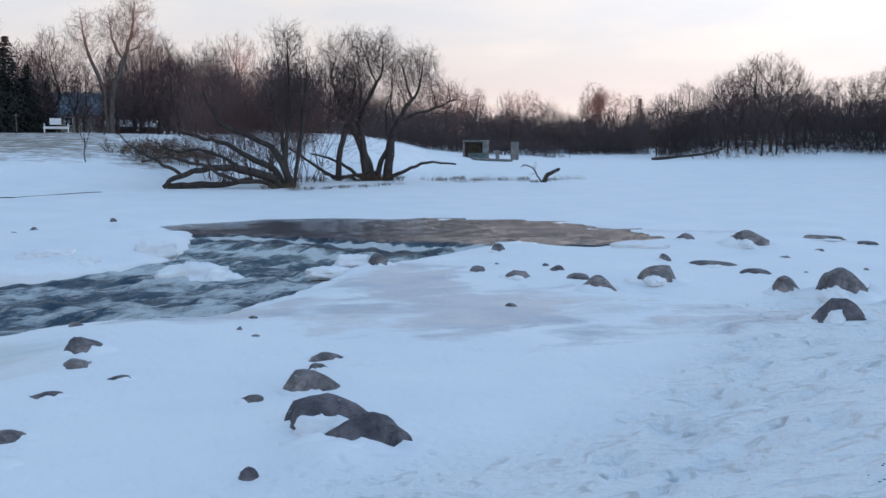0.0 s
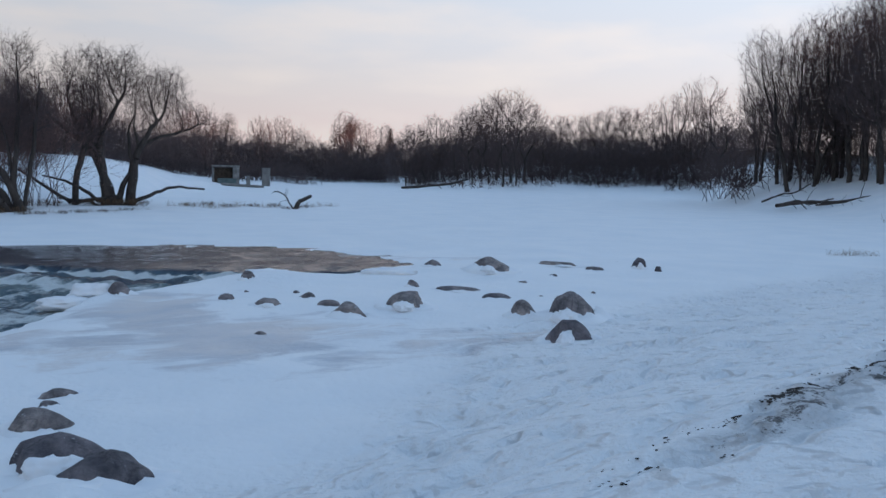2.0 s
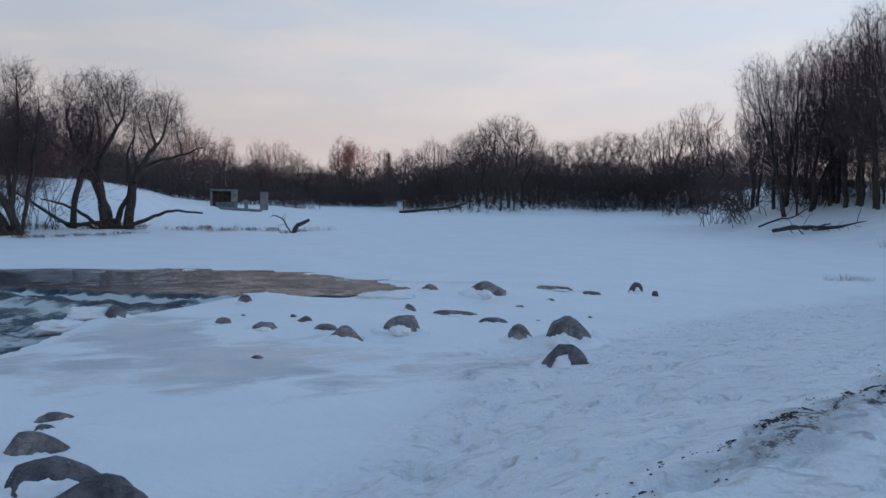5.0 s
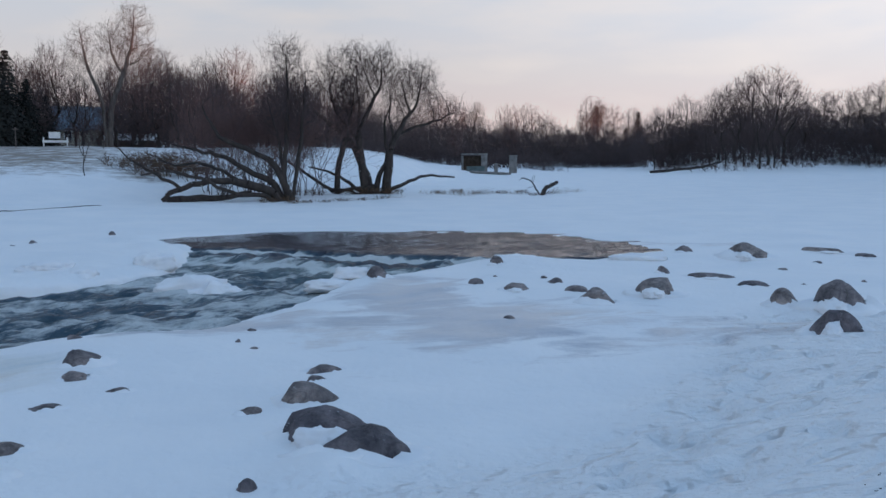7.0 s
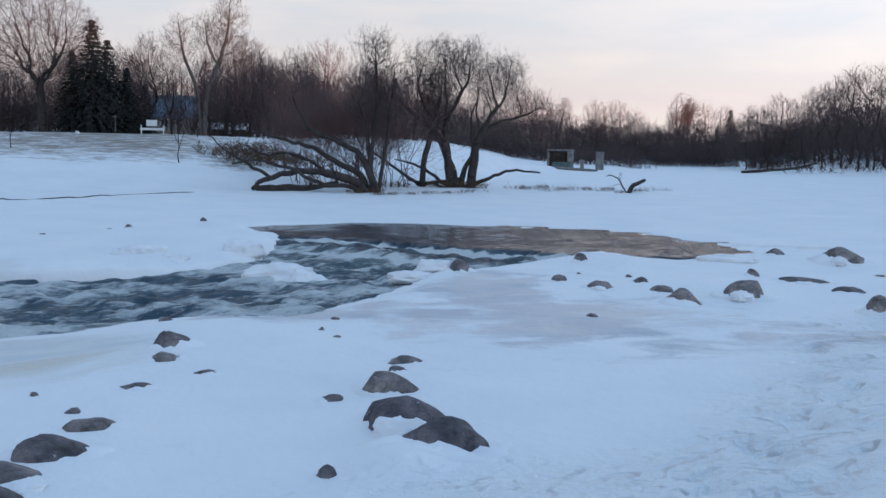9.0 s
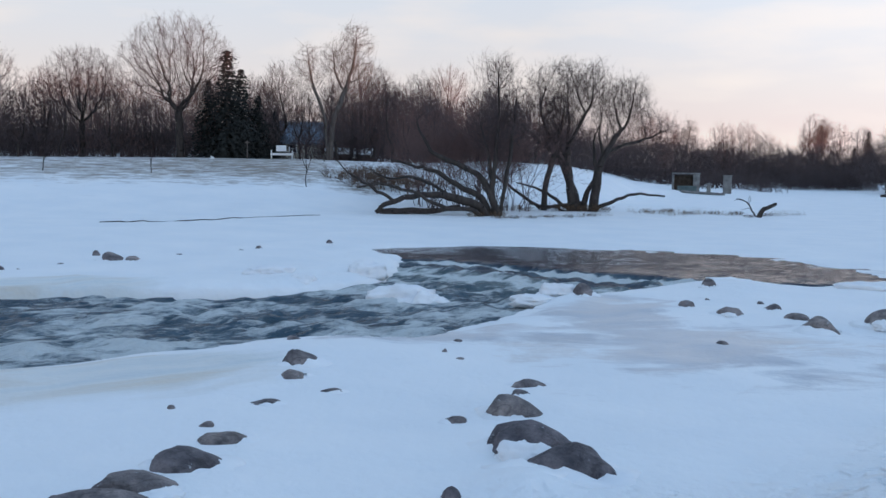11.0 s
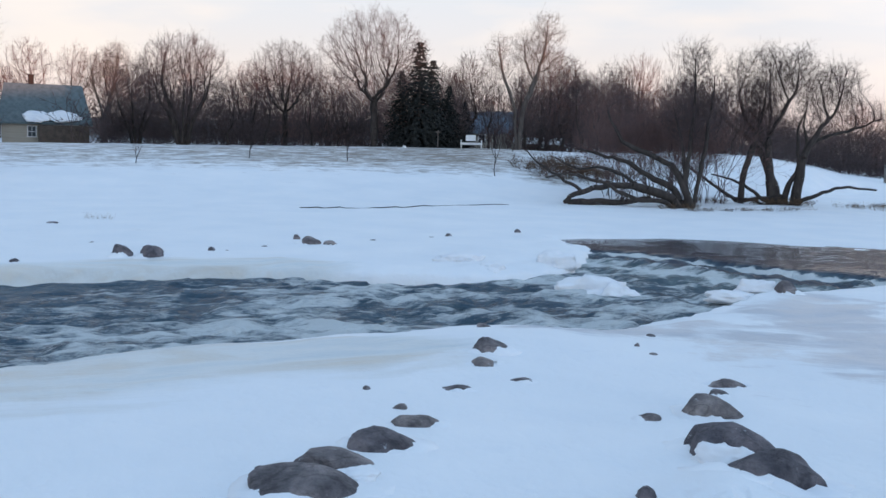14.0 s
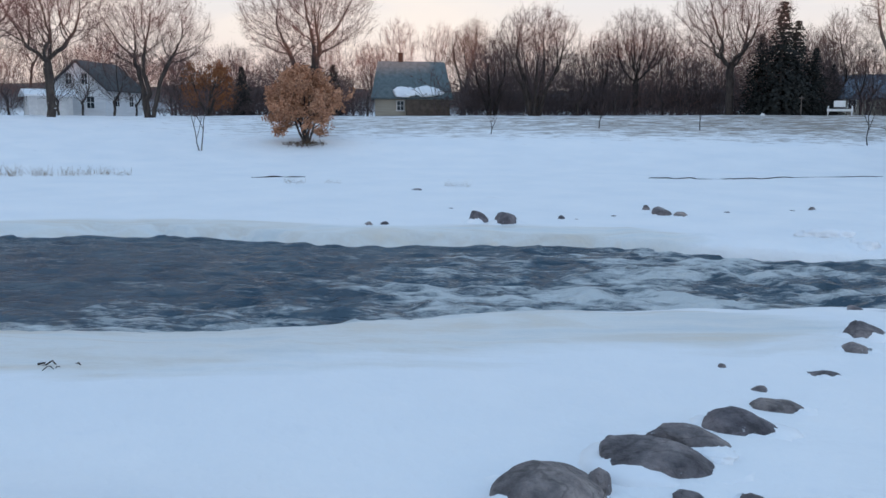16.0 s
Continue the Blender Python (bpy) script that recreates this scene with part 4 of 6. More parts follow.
far_rng = rs(40)
for az in np.arange(9.0, 82.0, 1.6):                               # the wood behind the bench and the houses
    kind = (red_wood, dark_wood, old_wood, red_wood, tall_wood)[far_rng.randint(5)]
    r = far_rng.uniform(108, 150)
    if 43.5 < az < 51.5 or 62.0 < az < 69.0:
        r = far_rng.uniform(135, 165)
    spots(kind, [(az + far_rng.uniform(-0.8, 0.8), r, r / 130 * far_rng.uniform(0.78, 1.06), far_rng.uniform(0, 360))])
for az in (9.5, 11.0, 12.6, 15.8, 17.9, 8.0, 5.6, 13.4, 14.8, 16.9, 10.2, 7.0, 19.2, 21.4, 23.2, 24.6, 27.2, 30.0, 32.2, 35.0, 37.2):                # thick growth behind the willows
    spots(dark_wood if far_rng.rand() < 0.6 else red_wood, [(az, far_rng.uniform(91, 102), far_rng.uniform(0.55, 0.82), far_rng.uniform(0, 360))])

for az in [a for a in np.arange(12.5, 25.0, 0.75) if not 19.9 < a < 22.6]:                              # close growth behind the bench
    spots((red_wood, dark_wood, tall_wood)[far_rng.randint(3)], [(az + far_rng.uniform(-0.3, 0.3), far_rng.uniform(102, 120), far_rng.uniform(0.72, 1.02), far_rng.uniform(0, 360))])
spots(dark_wood, [(64.6, 101, 0.8, 10), (66.3, 100, 0.7, 70), (63.4, 99, 0.62, 40), (67.6, 98, 0.72, 200), (61.2, 101, 0.7, 90)])

# the far reach of the river
for az in np.arange(-12.5, 6.5, 0.72):
    r = far_rng.uniform(195, 250) if az < -6.5 else far_rng.uniform(150, 210)
    spots((red_wood, dark_wood)[far_rng.randint(2)], [(az + far_rng.uniform(-0.3, 0.3), r, r / 200 * far_rng.uniform(0.66, 0.94), far_rng.uniform(0, 360))])
spots(pale, [(-1.6, 215, 0.95, 30), (-9.5, 280, 1.15, 80), (-8.9, 285, 1.0, 10)])
# reddish kind here: the sunset's pink on the crowns is put into their colour
spots(red_wood, [(-5.2, 250, 1.25, 10), (-0.6, 205, 1.25, 200), (0.6, 200, 1.2, 90), (-4.0, 240, 1.2, 50), (-9.2, 270, 1.45, 120), (-10.2, 270, 1.2, 20)])
# the wood on the opposite bank, to where it meets the shore
for az, r, s in ((-13.4, 160, 0.86), (-14.6, 158, 0.92), (-15.6, 165, 0.8), (-16.6, 150, 0.95), (-17.5, 146, 1.0), (-18.5, 148, 1.12), (-19.4, 146, 1.25), (-20.2, 150, 1.08),
                 (-21.2, 160, 0.8), (-22.2, 172, 0.9), (-23.3, 178, 0.95), (-24.4, 180, 1.02), (-25.5, 176, 1.1), (-26.6, 176, 1.06), (-27.7, 174, 1.0), (-28.7, 170, 1.1),
                 (-29.8, 168, 1.25), (-30.8, 166, 1.32), (-31.8, 150, 1.0)):
    spots((dark_wood, old_wood, tall_wood)[far_rng.randint(3)], [(az, r, s * 1.24, far_rng.uniform(0, 360))])
    spots(dark_wood, [(az + 0.5, r - 8, s * 0.72, far_rng.uniform(0, 360))])

# the tall dark clump where the shore curves in
def riverside(seed, height, feet, label):
    """A clump of tall stems that lean apart, with a deep crown of upright twigs."""
    rng = rs(seed)
    lines, blobs = [], []
    for k, (x, y) in enumerate(feet):
        tx, ty, h = x * 2.6 + rng.normal(0, 0.5), y * 2.4 + rng.normal(0, 0.5), height * rng.uniform(0.82, 1.0)
        lines.append(stem((x, y, -0.6), (x * 1.3, y * 1.3, h * 0.12), (x * 1.7 + rng.normal(0, 0.3), y * 1.6, h * 0.3), seed=seed + k))
        blobs += [(tx * 1.2, ty, h * 0.78, 2.7, 2.5, h * 0.2), (tx * 1.1, ty, h * 0.46, 3.6, 2.8, h * 0.28)]
    return grown_tree("riverside_tree", seed, lines, blobs, (BARK, TWIG), dict(label=label, category="tree", group="riverside trees"), 4400, 0.46, 6, 0.48, 0.10, 0.05, 0.0115, 0.24,
                      per=2, sub=1, length=1.1, angle=28, fine=0.035, haze=3800)


clump = riverside(31, 16.5, [(-1.5, 0.2), (-0.6, -0.5), (0.2, 0.5), (1.0, -0.3), (1.8, 0.4)], "tall dark many-stemmed riverside tree without leaves")
put(clump, -36.4, 96, 0.96, 0)
clump_narrow = riverside(37, 17.0, [(-0.7, 0.1), (0.2, -0.3), (0.9, 0.3)], "slender dark riverside tree with upright bare twigs")
put(clump_narrow, -38.2, 99, 1.08, 40)
spots(clump, [(-37.2, 106, 1.0, 120), (-40.9, 92, 1.08, 200), (-43.2, 90, 1.25, 160), (-46.2, 86, 1.3, 20)])
spots(clump_narrow, [(-33.9, 107, 0.62, 250), (-39.4, 95, 0.98, 90), (-35.4, 102, 1.0, 10), (-42.0, 96, 1.2, 300)])


def far_wood(seed, lo, hi, per, tall, mat, label, nearest=0, deep=24, size=9.0):
    """The mass of fine twigs of the woods along the rise, between two bearings."""
    rng = rs(seed)
    count = int((hi - lo) * per)
    az = rng.uniform(lo, hi, count)
    start = np.interp(az, [-48, -42, -36, -34, -33, -24, -13, -11, -4, 3, 6, 10, 62, 95], [90, 94, 100, 118, 182, 190, 178, 214, 206, 168, 144, 134, 136, 138]) - nearest
    r = start + rng.uniform(0, deep, count)
    x, y = -np.sin(np.radians(az)) * r, np.cos(np.radians(az)) * r
    bulk = tall * (0.2 + 1.4 * fractal(x, y, size, 3, 51 + seed % 3))                # crowns of uneven height
    z = ground_height(x, y) + bulk * rng.uniform(0, 1, count) ** 1.1
    p = np.stack([x, y, z], 1)
    d = np.stack([rng.normal(0, 0.6, count), rng.normal(0, 0.6, count), rng.uniform(0.3, 1.2, count)], 1)
    e = p + d / np.linalg.norm(d, axis=1)[:, None] * (rng.uniform(0.9, 2.4, count) * r / 160)[:, None]
    v, f = frusta(p, e, rng.uniform(0.018, 0.04, count) * r / 140, None, 3)
    ob = new("far_wood", mesh_from("far_wood", v, f, mat))
    tagged(ob, label, "woods", "", "stuff")


far_wood(58, -33, -13, 700, 6.5, TWIG, "dark tangle of bare undergrowth along the opposite shore", 30, 10, 6.0)
far_wood(59, -47.5, -34.5, 1000, 7.5, TWIG, "dark tangle of bare twigs among the riverside trees", 0, 14, 5.0)
far_wood(60, -12.5, 5, 600, 7.0, TWIG, "dark tangle of bare undergrowth on the far reach", 28, 12, 6.0)
far_wood(61, 12, 20.0, 700, 7.5, TWIG_RED, "reddish brown tangle of bare twigs behind the willows", 32, 14, 5.0)
far_wood(64, 22.7, 34, 700, 7.5, TWIG_RED, "reddish brown tangle of bare twigs behind the bench", 32, 14, 5.0)
far_wood(62, 34, 44.3, 620, 4.6, TWIG, "brown tangle of bare brush under the oaks", 32, 12, 4.0)
far_wood(63, 50.8, 61, 520, 4.8, TWIG, "brown tangle of bare brush beside the cream house", 32, 12, 4.0)
far_wood(55, -34, -12, 850, 5.6, TWIG, "distant dark mass of bare riverside woods")
far_wood(56, -12, 8, 800, 6.6, TWIG, "distant brown line of bare woods upstream")
far_wood(57, 8, 78, 420, 6.0, TWIG_RED, "brown mass of bare woods behind the park")


# ---- leaning willows on the point ----
WILLOW_TAG = dict(category="tree", group="willows on the point")


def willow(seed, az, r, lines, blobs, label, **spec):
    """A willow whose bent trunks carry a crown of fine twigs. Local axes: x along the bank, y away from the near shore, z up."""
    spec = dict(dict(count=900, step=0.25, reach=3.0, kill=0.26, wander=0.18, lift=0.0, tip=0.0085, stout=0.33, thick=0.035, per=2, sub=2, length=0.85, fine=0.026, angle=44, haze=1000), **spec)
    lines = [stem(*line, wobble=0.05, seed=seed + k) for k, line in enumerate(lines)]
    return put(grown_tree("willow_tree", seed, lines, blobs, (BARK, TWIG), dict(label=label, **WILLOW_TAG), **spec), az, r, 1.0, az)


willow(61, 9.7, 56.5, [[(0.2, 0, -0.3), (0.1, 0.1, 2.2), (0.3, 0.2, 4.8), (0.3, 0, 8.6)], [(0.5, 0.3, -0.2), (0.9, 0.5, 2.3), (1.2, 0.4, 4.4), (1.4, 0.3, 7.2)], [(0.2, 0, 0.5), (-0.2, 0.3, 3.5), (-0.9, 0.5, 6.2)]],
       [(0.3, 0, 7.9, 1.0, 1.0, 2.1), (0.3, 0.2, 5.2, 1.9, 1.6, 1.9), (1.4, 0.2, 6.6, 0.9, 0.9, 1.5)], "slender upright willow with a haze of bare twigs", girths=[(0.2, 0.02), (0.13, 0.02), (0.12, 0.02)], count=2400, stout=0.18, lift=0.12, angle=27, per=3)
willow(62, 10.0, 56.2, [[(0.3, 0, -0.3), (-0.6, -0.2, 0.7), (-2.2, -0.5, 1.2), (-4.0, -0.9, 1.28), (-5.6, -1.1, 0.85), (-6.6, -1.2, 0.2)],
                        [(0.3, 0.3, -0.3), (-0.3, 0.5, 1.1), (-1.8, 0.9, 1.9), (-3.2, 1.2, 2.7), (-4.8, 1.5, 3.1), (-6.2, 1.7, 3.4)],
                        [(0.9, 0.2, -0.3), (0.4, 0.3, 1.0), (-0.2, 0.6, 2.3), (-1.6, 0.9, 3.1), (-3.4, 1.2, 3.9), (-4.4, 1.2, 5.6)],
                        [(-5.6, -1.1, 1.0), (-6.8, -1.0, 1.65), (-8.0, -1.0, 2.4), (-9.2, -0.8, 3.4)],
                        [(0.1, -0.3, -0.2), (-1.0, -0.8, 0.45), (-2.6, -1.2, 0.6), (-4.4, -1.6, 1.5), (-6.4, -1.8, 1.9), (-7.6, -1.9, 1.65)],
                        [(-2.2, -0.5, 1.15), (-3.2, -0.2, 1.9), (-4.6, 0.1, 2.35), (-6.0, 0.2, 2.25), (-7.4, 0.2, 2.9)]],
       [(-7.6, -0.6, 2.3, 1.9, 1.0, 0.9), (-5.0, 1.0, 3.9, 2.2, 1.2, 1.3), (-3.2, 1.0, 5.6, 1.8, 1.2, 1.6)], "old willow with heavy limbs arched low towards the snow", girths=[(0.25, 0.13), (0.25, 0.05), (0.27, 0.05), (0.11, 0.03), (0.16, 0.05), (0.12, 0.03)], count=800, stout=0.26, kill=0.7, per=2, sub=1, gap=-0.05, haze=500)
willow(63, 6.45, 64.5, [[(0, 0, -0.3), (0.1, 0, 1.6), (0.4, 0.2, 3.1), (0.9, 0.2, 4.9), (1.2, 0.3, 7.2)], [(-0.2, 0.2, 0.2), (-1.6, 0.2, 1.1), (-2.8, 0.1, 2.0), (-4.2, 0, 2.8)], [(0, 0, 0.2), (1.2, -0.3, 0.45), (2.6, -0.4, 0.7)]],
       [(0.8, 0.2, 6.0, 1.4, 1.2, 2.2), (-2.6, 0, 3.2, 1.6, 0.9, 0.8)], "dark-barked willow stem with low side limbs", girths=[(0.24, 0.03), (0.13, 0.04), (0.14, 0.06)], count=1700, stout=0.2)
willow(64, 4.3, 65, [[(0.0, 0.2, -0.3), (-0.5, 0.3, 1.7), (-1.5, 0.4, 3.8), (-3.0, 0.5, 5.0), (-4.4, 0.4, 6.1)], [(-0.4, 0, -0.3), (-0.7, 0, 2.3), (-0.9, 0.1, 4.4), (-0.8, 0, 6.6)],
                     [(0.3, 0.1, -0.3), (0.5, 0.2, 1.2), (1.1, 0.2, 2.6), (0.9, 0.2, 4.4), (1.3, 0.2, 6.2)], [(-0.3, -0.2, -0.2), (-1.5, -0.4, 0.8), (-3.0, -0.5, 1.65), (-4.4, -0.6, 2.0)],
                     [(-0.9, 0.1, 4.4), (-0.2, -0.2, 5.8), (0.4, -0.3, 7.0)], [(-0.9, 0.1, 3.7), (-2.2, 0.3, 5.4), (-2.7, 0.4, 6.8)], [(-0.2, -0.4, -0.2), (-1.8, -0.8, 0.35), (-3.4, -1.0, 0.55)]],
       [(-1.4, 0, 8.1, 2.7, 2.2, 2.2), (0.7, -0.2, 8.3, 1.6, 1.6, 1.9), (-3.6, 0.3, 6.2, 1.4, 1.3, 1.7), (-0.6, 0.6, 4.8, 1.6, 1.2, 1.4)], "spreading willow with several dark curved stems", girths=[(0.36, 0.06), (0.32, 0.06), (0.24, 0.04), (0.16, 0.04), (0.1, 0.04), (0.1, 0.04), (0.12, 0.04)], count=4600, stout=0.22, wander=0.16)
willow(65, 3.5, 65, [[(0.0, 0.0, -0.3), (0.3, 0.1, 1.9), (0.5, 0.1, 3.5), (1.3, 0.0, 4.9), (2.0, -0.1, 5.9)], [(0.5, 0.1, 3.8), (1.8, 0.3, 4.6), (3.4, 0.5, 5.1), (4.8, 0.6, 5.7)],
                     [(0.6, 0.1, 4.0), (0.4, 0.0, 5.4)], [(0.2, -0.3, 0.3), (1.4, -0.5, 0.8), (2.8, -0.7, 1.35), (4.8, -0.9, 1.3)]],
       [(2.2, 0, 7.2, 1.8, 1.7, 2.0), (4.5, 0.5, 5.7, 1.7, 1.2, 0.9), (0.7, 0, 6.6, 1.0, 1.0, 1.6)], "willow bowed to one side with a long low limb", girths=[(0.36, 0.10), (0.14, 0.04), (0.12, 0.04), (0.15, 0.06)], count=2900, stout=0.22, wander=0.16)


def shrub_willow(seed, stems, spread, height):
    rng = rs(seed)
    a, r = rng.uniform(0, 6.283, stems), spread * np.sqrt(rng.uniform(0, 1, stems))
    p = np.stack([r * np.cos(a), r * np.sin(a) * 0.5, np.full(stems, -0.2)], 1)
    d = np.stack([rng.normal(0, 0.35, stems), rng.normal(0, 0.3, stems), np.ones(stems)], 1)
    return forked_tree("shrub_willow", seed, [(p[k], d[k], height * 0.24 * rng.uniform(0.8, 1.2), 0.028) for k in range(stems)], 8, (TWIG, TWIG_RED),
                       dict(label="dense brown shrub willow with a haze of thin bare shoots", category="shrub", group="shrub willows"), 2,
                       spread=24, lift=0.07, keep=0.84, triple=0.15, least=0.0065, wild=0.1)


shrub = shrub_willow(68, 22, 1.7, 7.0)
put(shrub, 12.0, 62, 1.0, 0)
spots(shrub, [(10.4, 61, 1.1, 80), (8.6, 62, 1.05, 200), (13.6, 63, 0.85, 300)])


# ---- logs, brush, reeds, saplings ----
def log(x, y, turn, points, radius, label):
    thing = root("fallen_log", x, y, floor_at(x, y), turn, label=label, category="log")
    trunk = [bent(points, radius, radius * 0.55, 9)]
    under("trunk", tube_mesh("trunk", trunk, BARK), thing)
    for piece in sprout(rs(int(x * 10) % 97), trunk, 4, 60, 0.35, 0.2, 0.05, 0.2, 4, 5, 0.4, 0.02):
        under("broken_branch", tube_mesh("broken_branch", [piece], BARK), thing)


lx, ly = polar(14.3, 55.5)
log(lx, ly, 14, [(-2.2, 0, 0.05), (-0.6, 0.1, 0.16), (1.0, 0.2, 0.22), (2.6, 0.3, 0.5)], 0.24, "dark fallen log lying on the snow under willows")
lx, ly = polar(-6.1, 68)
log(lx, ly, -6, [(0.1, 0, -0.1), (0.35, 0.1, 0.45), (0.8, 0.2, 0.75), (1.25, 0.2, 0.95)], 0.19, "upturned dead stump sticking out of the snow")
log(lx - 0.2, ly + 0.3, -6, [(0.2, 0, -0.1), (-0.2, 0.1, 0.6), (-0.55, 0.1, 1.1), (-1.2, 0, 1.25)], 0.06, "thin dead branch rising from the snow")
for az, r, turn, pts, thick, label in ((-37.6, 83, -37, [(-3.6, -2.4, 0.05), (-1.5, -0.5, 0.35), (1.2, 0.8, 0.5), (3.6, 1.2, 1.0)], 0.16, "dark deadwood trunk washed up on the shore"),
                                       (-36.6, 84, -20, [(-2.4, -0.6, 0.05), (-0.8, 0, 0.5), (0.6, 0.4, 0.3), (2.4, 0.2, 0.8)], 0.10, "crooked dark branch lying on the snowy shore"),
                                       (-35.4, 88, -60, [(-2.0, 0, 0.1), (-0.4, 0.3, 0.8), (1.0, 0.2, 1.1), (2.2, 0.6, 1.9)], 0.09, "dead limb propped on the snowy shore"),
                                       (-38.4, 82, -50, [(-1.8, 0, 0.05), (0, 0.2, 0.25), (1.4, 0, 0.7)], 0.08, "thin dead branch on the snow of the shore")):
    lx, ly = polar(az, r)
    log(lx, ly, turn, pts, thick, label)
lx, ly = polar(-14.6, 132)
log(lx, ly, -14, [(-4.5, 0, 0.1), (-1.5, 0.2, 0.4), (2.5, 0.4, 0.9), (5.0, 0.6, 1.6)], 0.22, "long drift log along the opposite shore")


def stalks(name, seed, count, spread, height, mat, thick=0.008, bend=0.25, tags=None):
    """A patch of thin stems round the origin, one mesh."""
    rng = rs(seed)
    polys = []
    for _ in range(count):
        a, d = rng.uniform(0, 6.283), spread * math.sqrt(rng.uniform(0, 1))
        h = height * rng.uniform(0.45, 1.1)
        start = (d * math.cos(a), d * math.sin(a) * 0.6, -0.1)
        q, w = limb(rng, start, (rng.normal(0, bend), rng.normal(0, bend), 1), h, thick, thick * 0.4, 4, 0.10, 0.0)
        polys.append((q, w, 3))
    me = tube_mesh(name, polys, mat)
    return me, tags or {}


def patches(name, me, places, tags):
    for az, r, s, turn in places:
        x, y = polar(az, r)
        ob = new(name, me)
        ob.matrix_basis = pose(x, y, floor_at(x, y), 0, 0, turn) @ Matrix.Scale(s, 4)
        tagged(ob, **tags)


def thicket_mesh(seed, stems, spread, height, mat, thick=0.02, levels=6):
    rng = rs(seed)
    a, r = rng.uniform(0, 6.283, stems), spread * np.sqrt(rng.uniform(0, 1, stems))
    p = np.stack([r * np.cos(a), r * np.sin(a) * 0.6, np.full(stems, -0.2)], 1)
    d = np.stack([rng.normal(0, 0.5, stems), rng.normal(0, 0.5, stems), np.ones(stems)], 1)
    stout, fine = forked_parts(rng, (p, d, height * rng.uniform(0.18, 0.33, stems), np.full(stems, thick)), levels, 0, spread=36, lift=0.03, keep=0.84, triple=0.2, least=thick * 0.7, wild=0.12)
    return mesh_from("thicket", *gathered(fine), mat)


THICKET_TAG = dict(label="leafless dark brown thicket at the wood's edge", category="bushes", kind="stuff")
thicket = thicket_mesh(71, 20, 3.4, 4.0, TWIG, 0.03, 5)
thicket_red = thicket_mesh(72, 20, 3.4, 4.3, TWIG_RED, 0.03, 5)
brush_rng = rs(73)
for az in np.arange(6.5, 60, 1.1):                                # undergrowth along the bank
    if 21.2 < az < 22.4 or 44.6 < az < 50.4:
        continue
    r = brush_rng.uniform(96, 106)
    patches("thicket", thicket if brush_rng.rand() < 0.6 else thicket_red, [(az, r, brush_rng.uniform(0.75, 1.5), brush_rng.uniform(0, 360))], THICKET_TAG)
for az in (57.5, 59.2, 61.0, 70.5, 72, 74):
    patches("thicket", thicket, [(az, brush_rng.uniform(98, 108), brush_rng.uniform(0.8, 1.1), brush_rng.uniform(0, 360))], THICKET_TAG)
for az in np.arange(-13.0, 4.0, 0.8):                              # undergrowth on the far reach
    r = 180 if az < -7 else 148
    patches("thicket", thicket, [(az, r + brush_rng.uniform(-6, 18), r / 140 * brush_rng.uniform(0.8, 1.15), brush_rng.uniform(0, 360))], THICKET_TAG)
for az in np.arange(-32.5, -13.0, 0.85):
    r = float(np.interp(az, [-32.5, -31, -24, -17, -13], [134, 156, 166, 138, 162])) + brush_rng.uniform(0, 14)
    patches("thicket", thicket, [(az, r, brush_rng.uniform(1.0, 1.5), brush_rng.uniform(0, 360))], THICKET_TAG)
for az in (-32.5, -33.6, -35.6, -36.6, -38.2, -41, -44, -47, -33, -34.8, -37.3, -39.5, -42.5, -45.5, -49):
    patches("thicket", thicket, [(az, brush_rng.uniform(97, 114), brush_rng.uniform(0.9, 1.6), brush_rng.uniform(0, 360))], THICKET_TAG)
scrub = thicket_mesh(77, 13, 3.6, 1.8, TWIG, 0.036, 5)
SCRUB_TAG = dict(label="low dark scrub under the bare trees", category="bushes", kind="stuff")
for az in np.arange(6.5, 62, 1.0):
    if not 20.8 < az < 23.2 and not 45.0 < az < 50.0:
        patches("scrub", scrub, [(az, brush_rng.uniform(97, 106), brush_rng.uniform(0.8, 1.2), brush_rng.uniform(0, 360))], SCRUB_TAG)
for az in np.arange(-13.0, 5.0, 0.8):
    r = 186 if az < -7 else 152
    patches("scrub", scrub, [(az, r + brush_rng.uniform(-4, 8), brush_rng.uniform(1.2, 1.7), brush_rng.uniform(0, 360))], SCRUB_TAG)
for az in np.arange(-33.0, -13.0, 0.9):
    r = float(np.interp(az, [-32.5, -31, -24, -17, -13], [136, 160, 170, 140, 164]))
    patches("scrub", scrub, [(az, r + brush_rng.uniform(-3, 8), brush_rng.uniform(1.0, 1.5), brush_rng.uniform(0, 360))], SCRUB_TAG)
for az in np.arange(-32.6, -13.0, 1.1):                              # at the very edge of the shore
    r = float(np.interp(az, [-32.5, -31, -24, -17, -13], [130, 150, 160, 132, 156]))
    patches("scrub", scrub, [(az, r + brush_rng.uniform(-3, 3), brush_rng.uniform(0.7, 1.1), brush_rng.uniform(0, 360))], SCRUB_TAG)
low_brush = thicket_mesh(74, 22, 2.4, 1.3, BROWN_BRUSH, 0.024, 5)
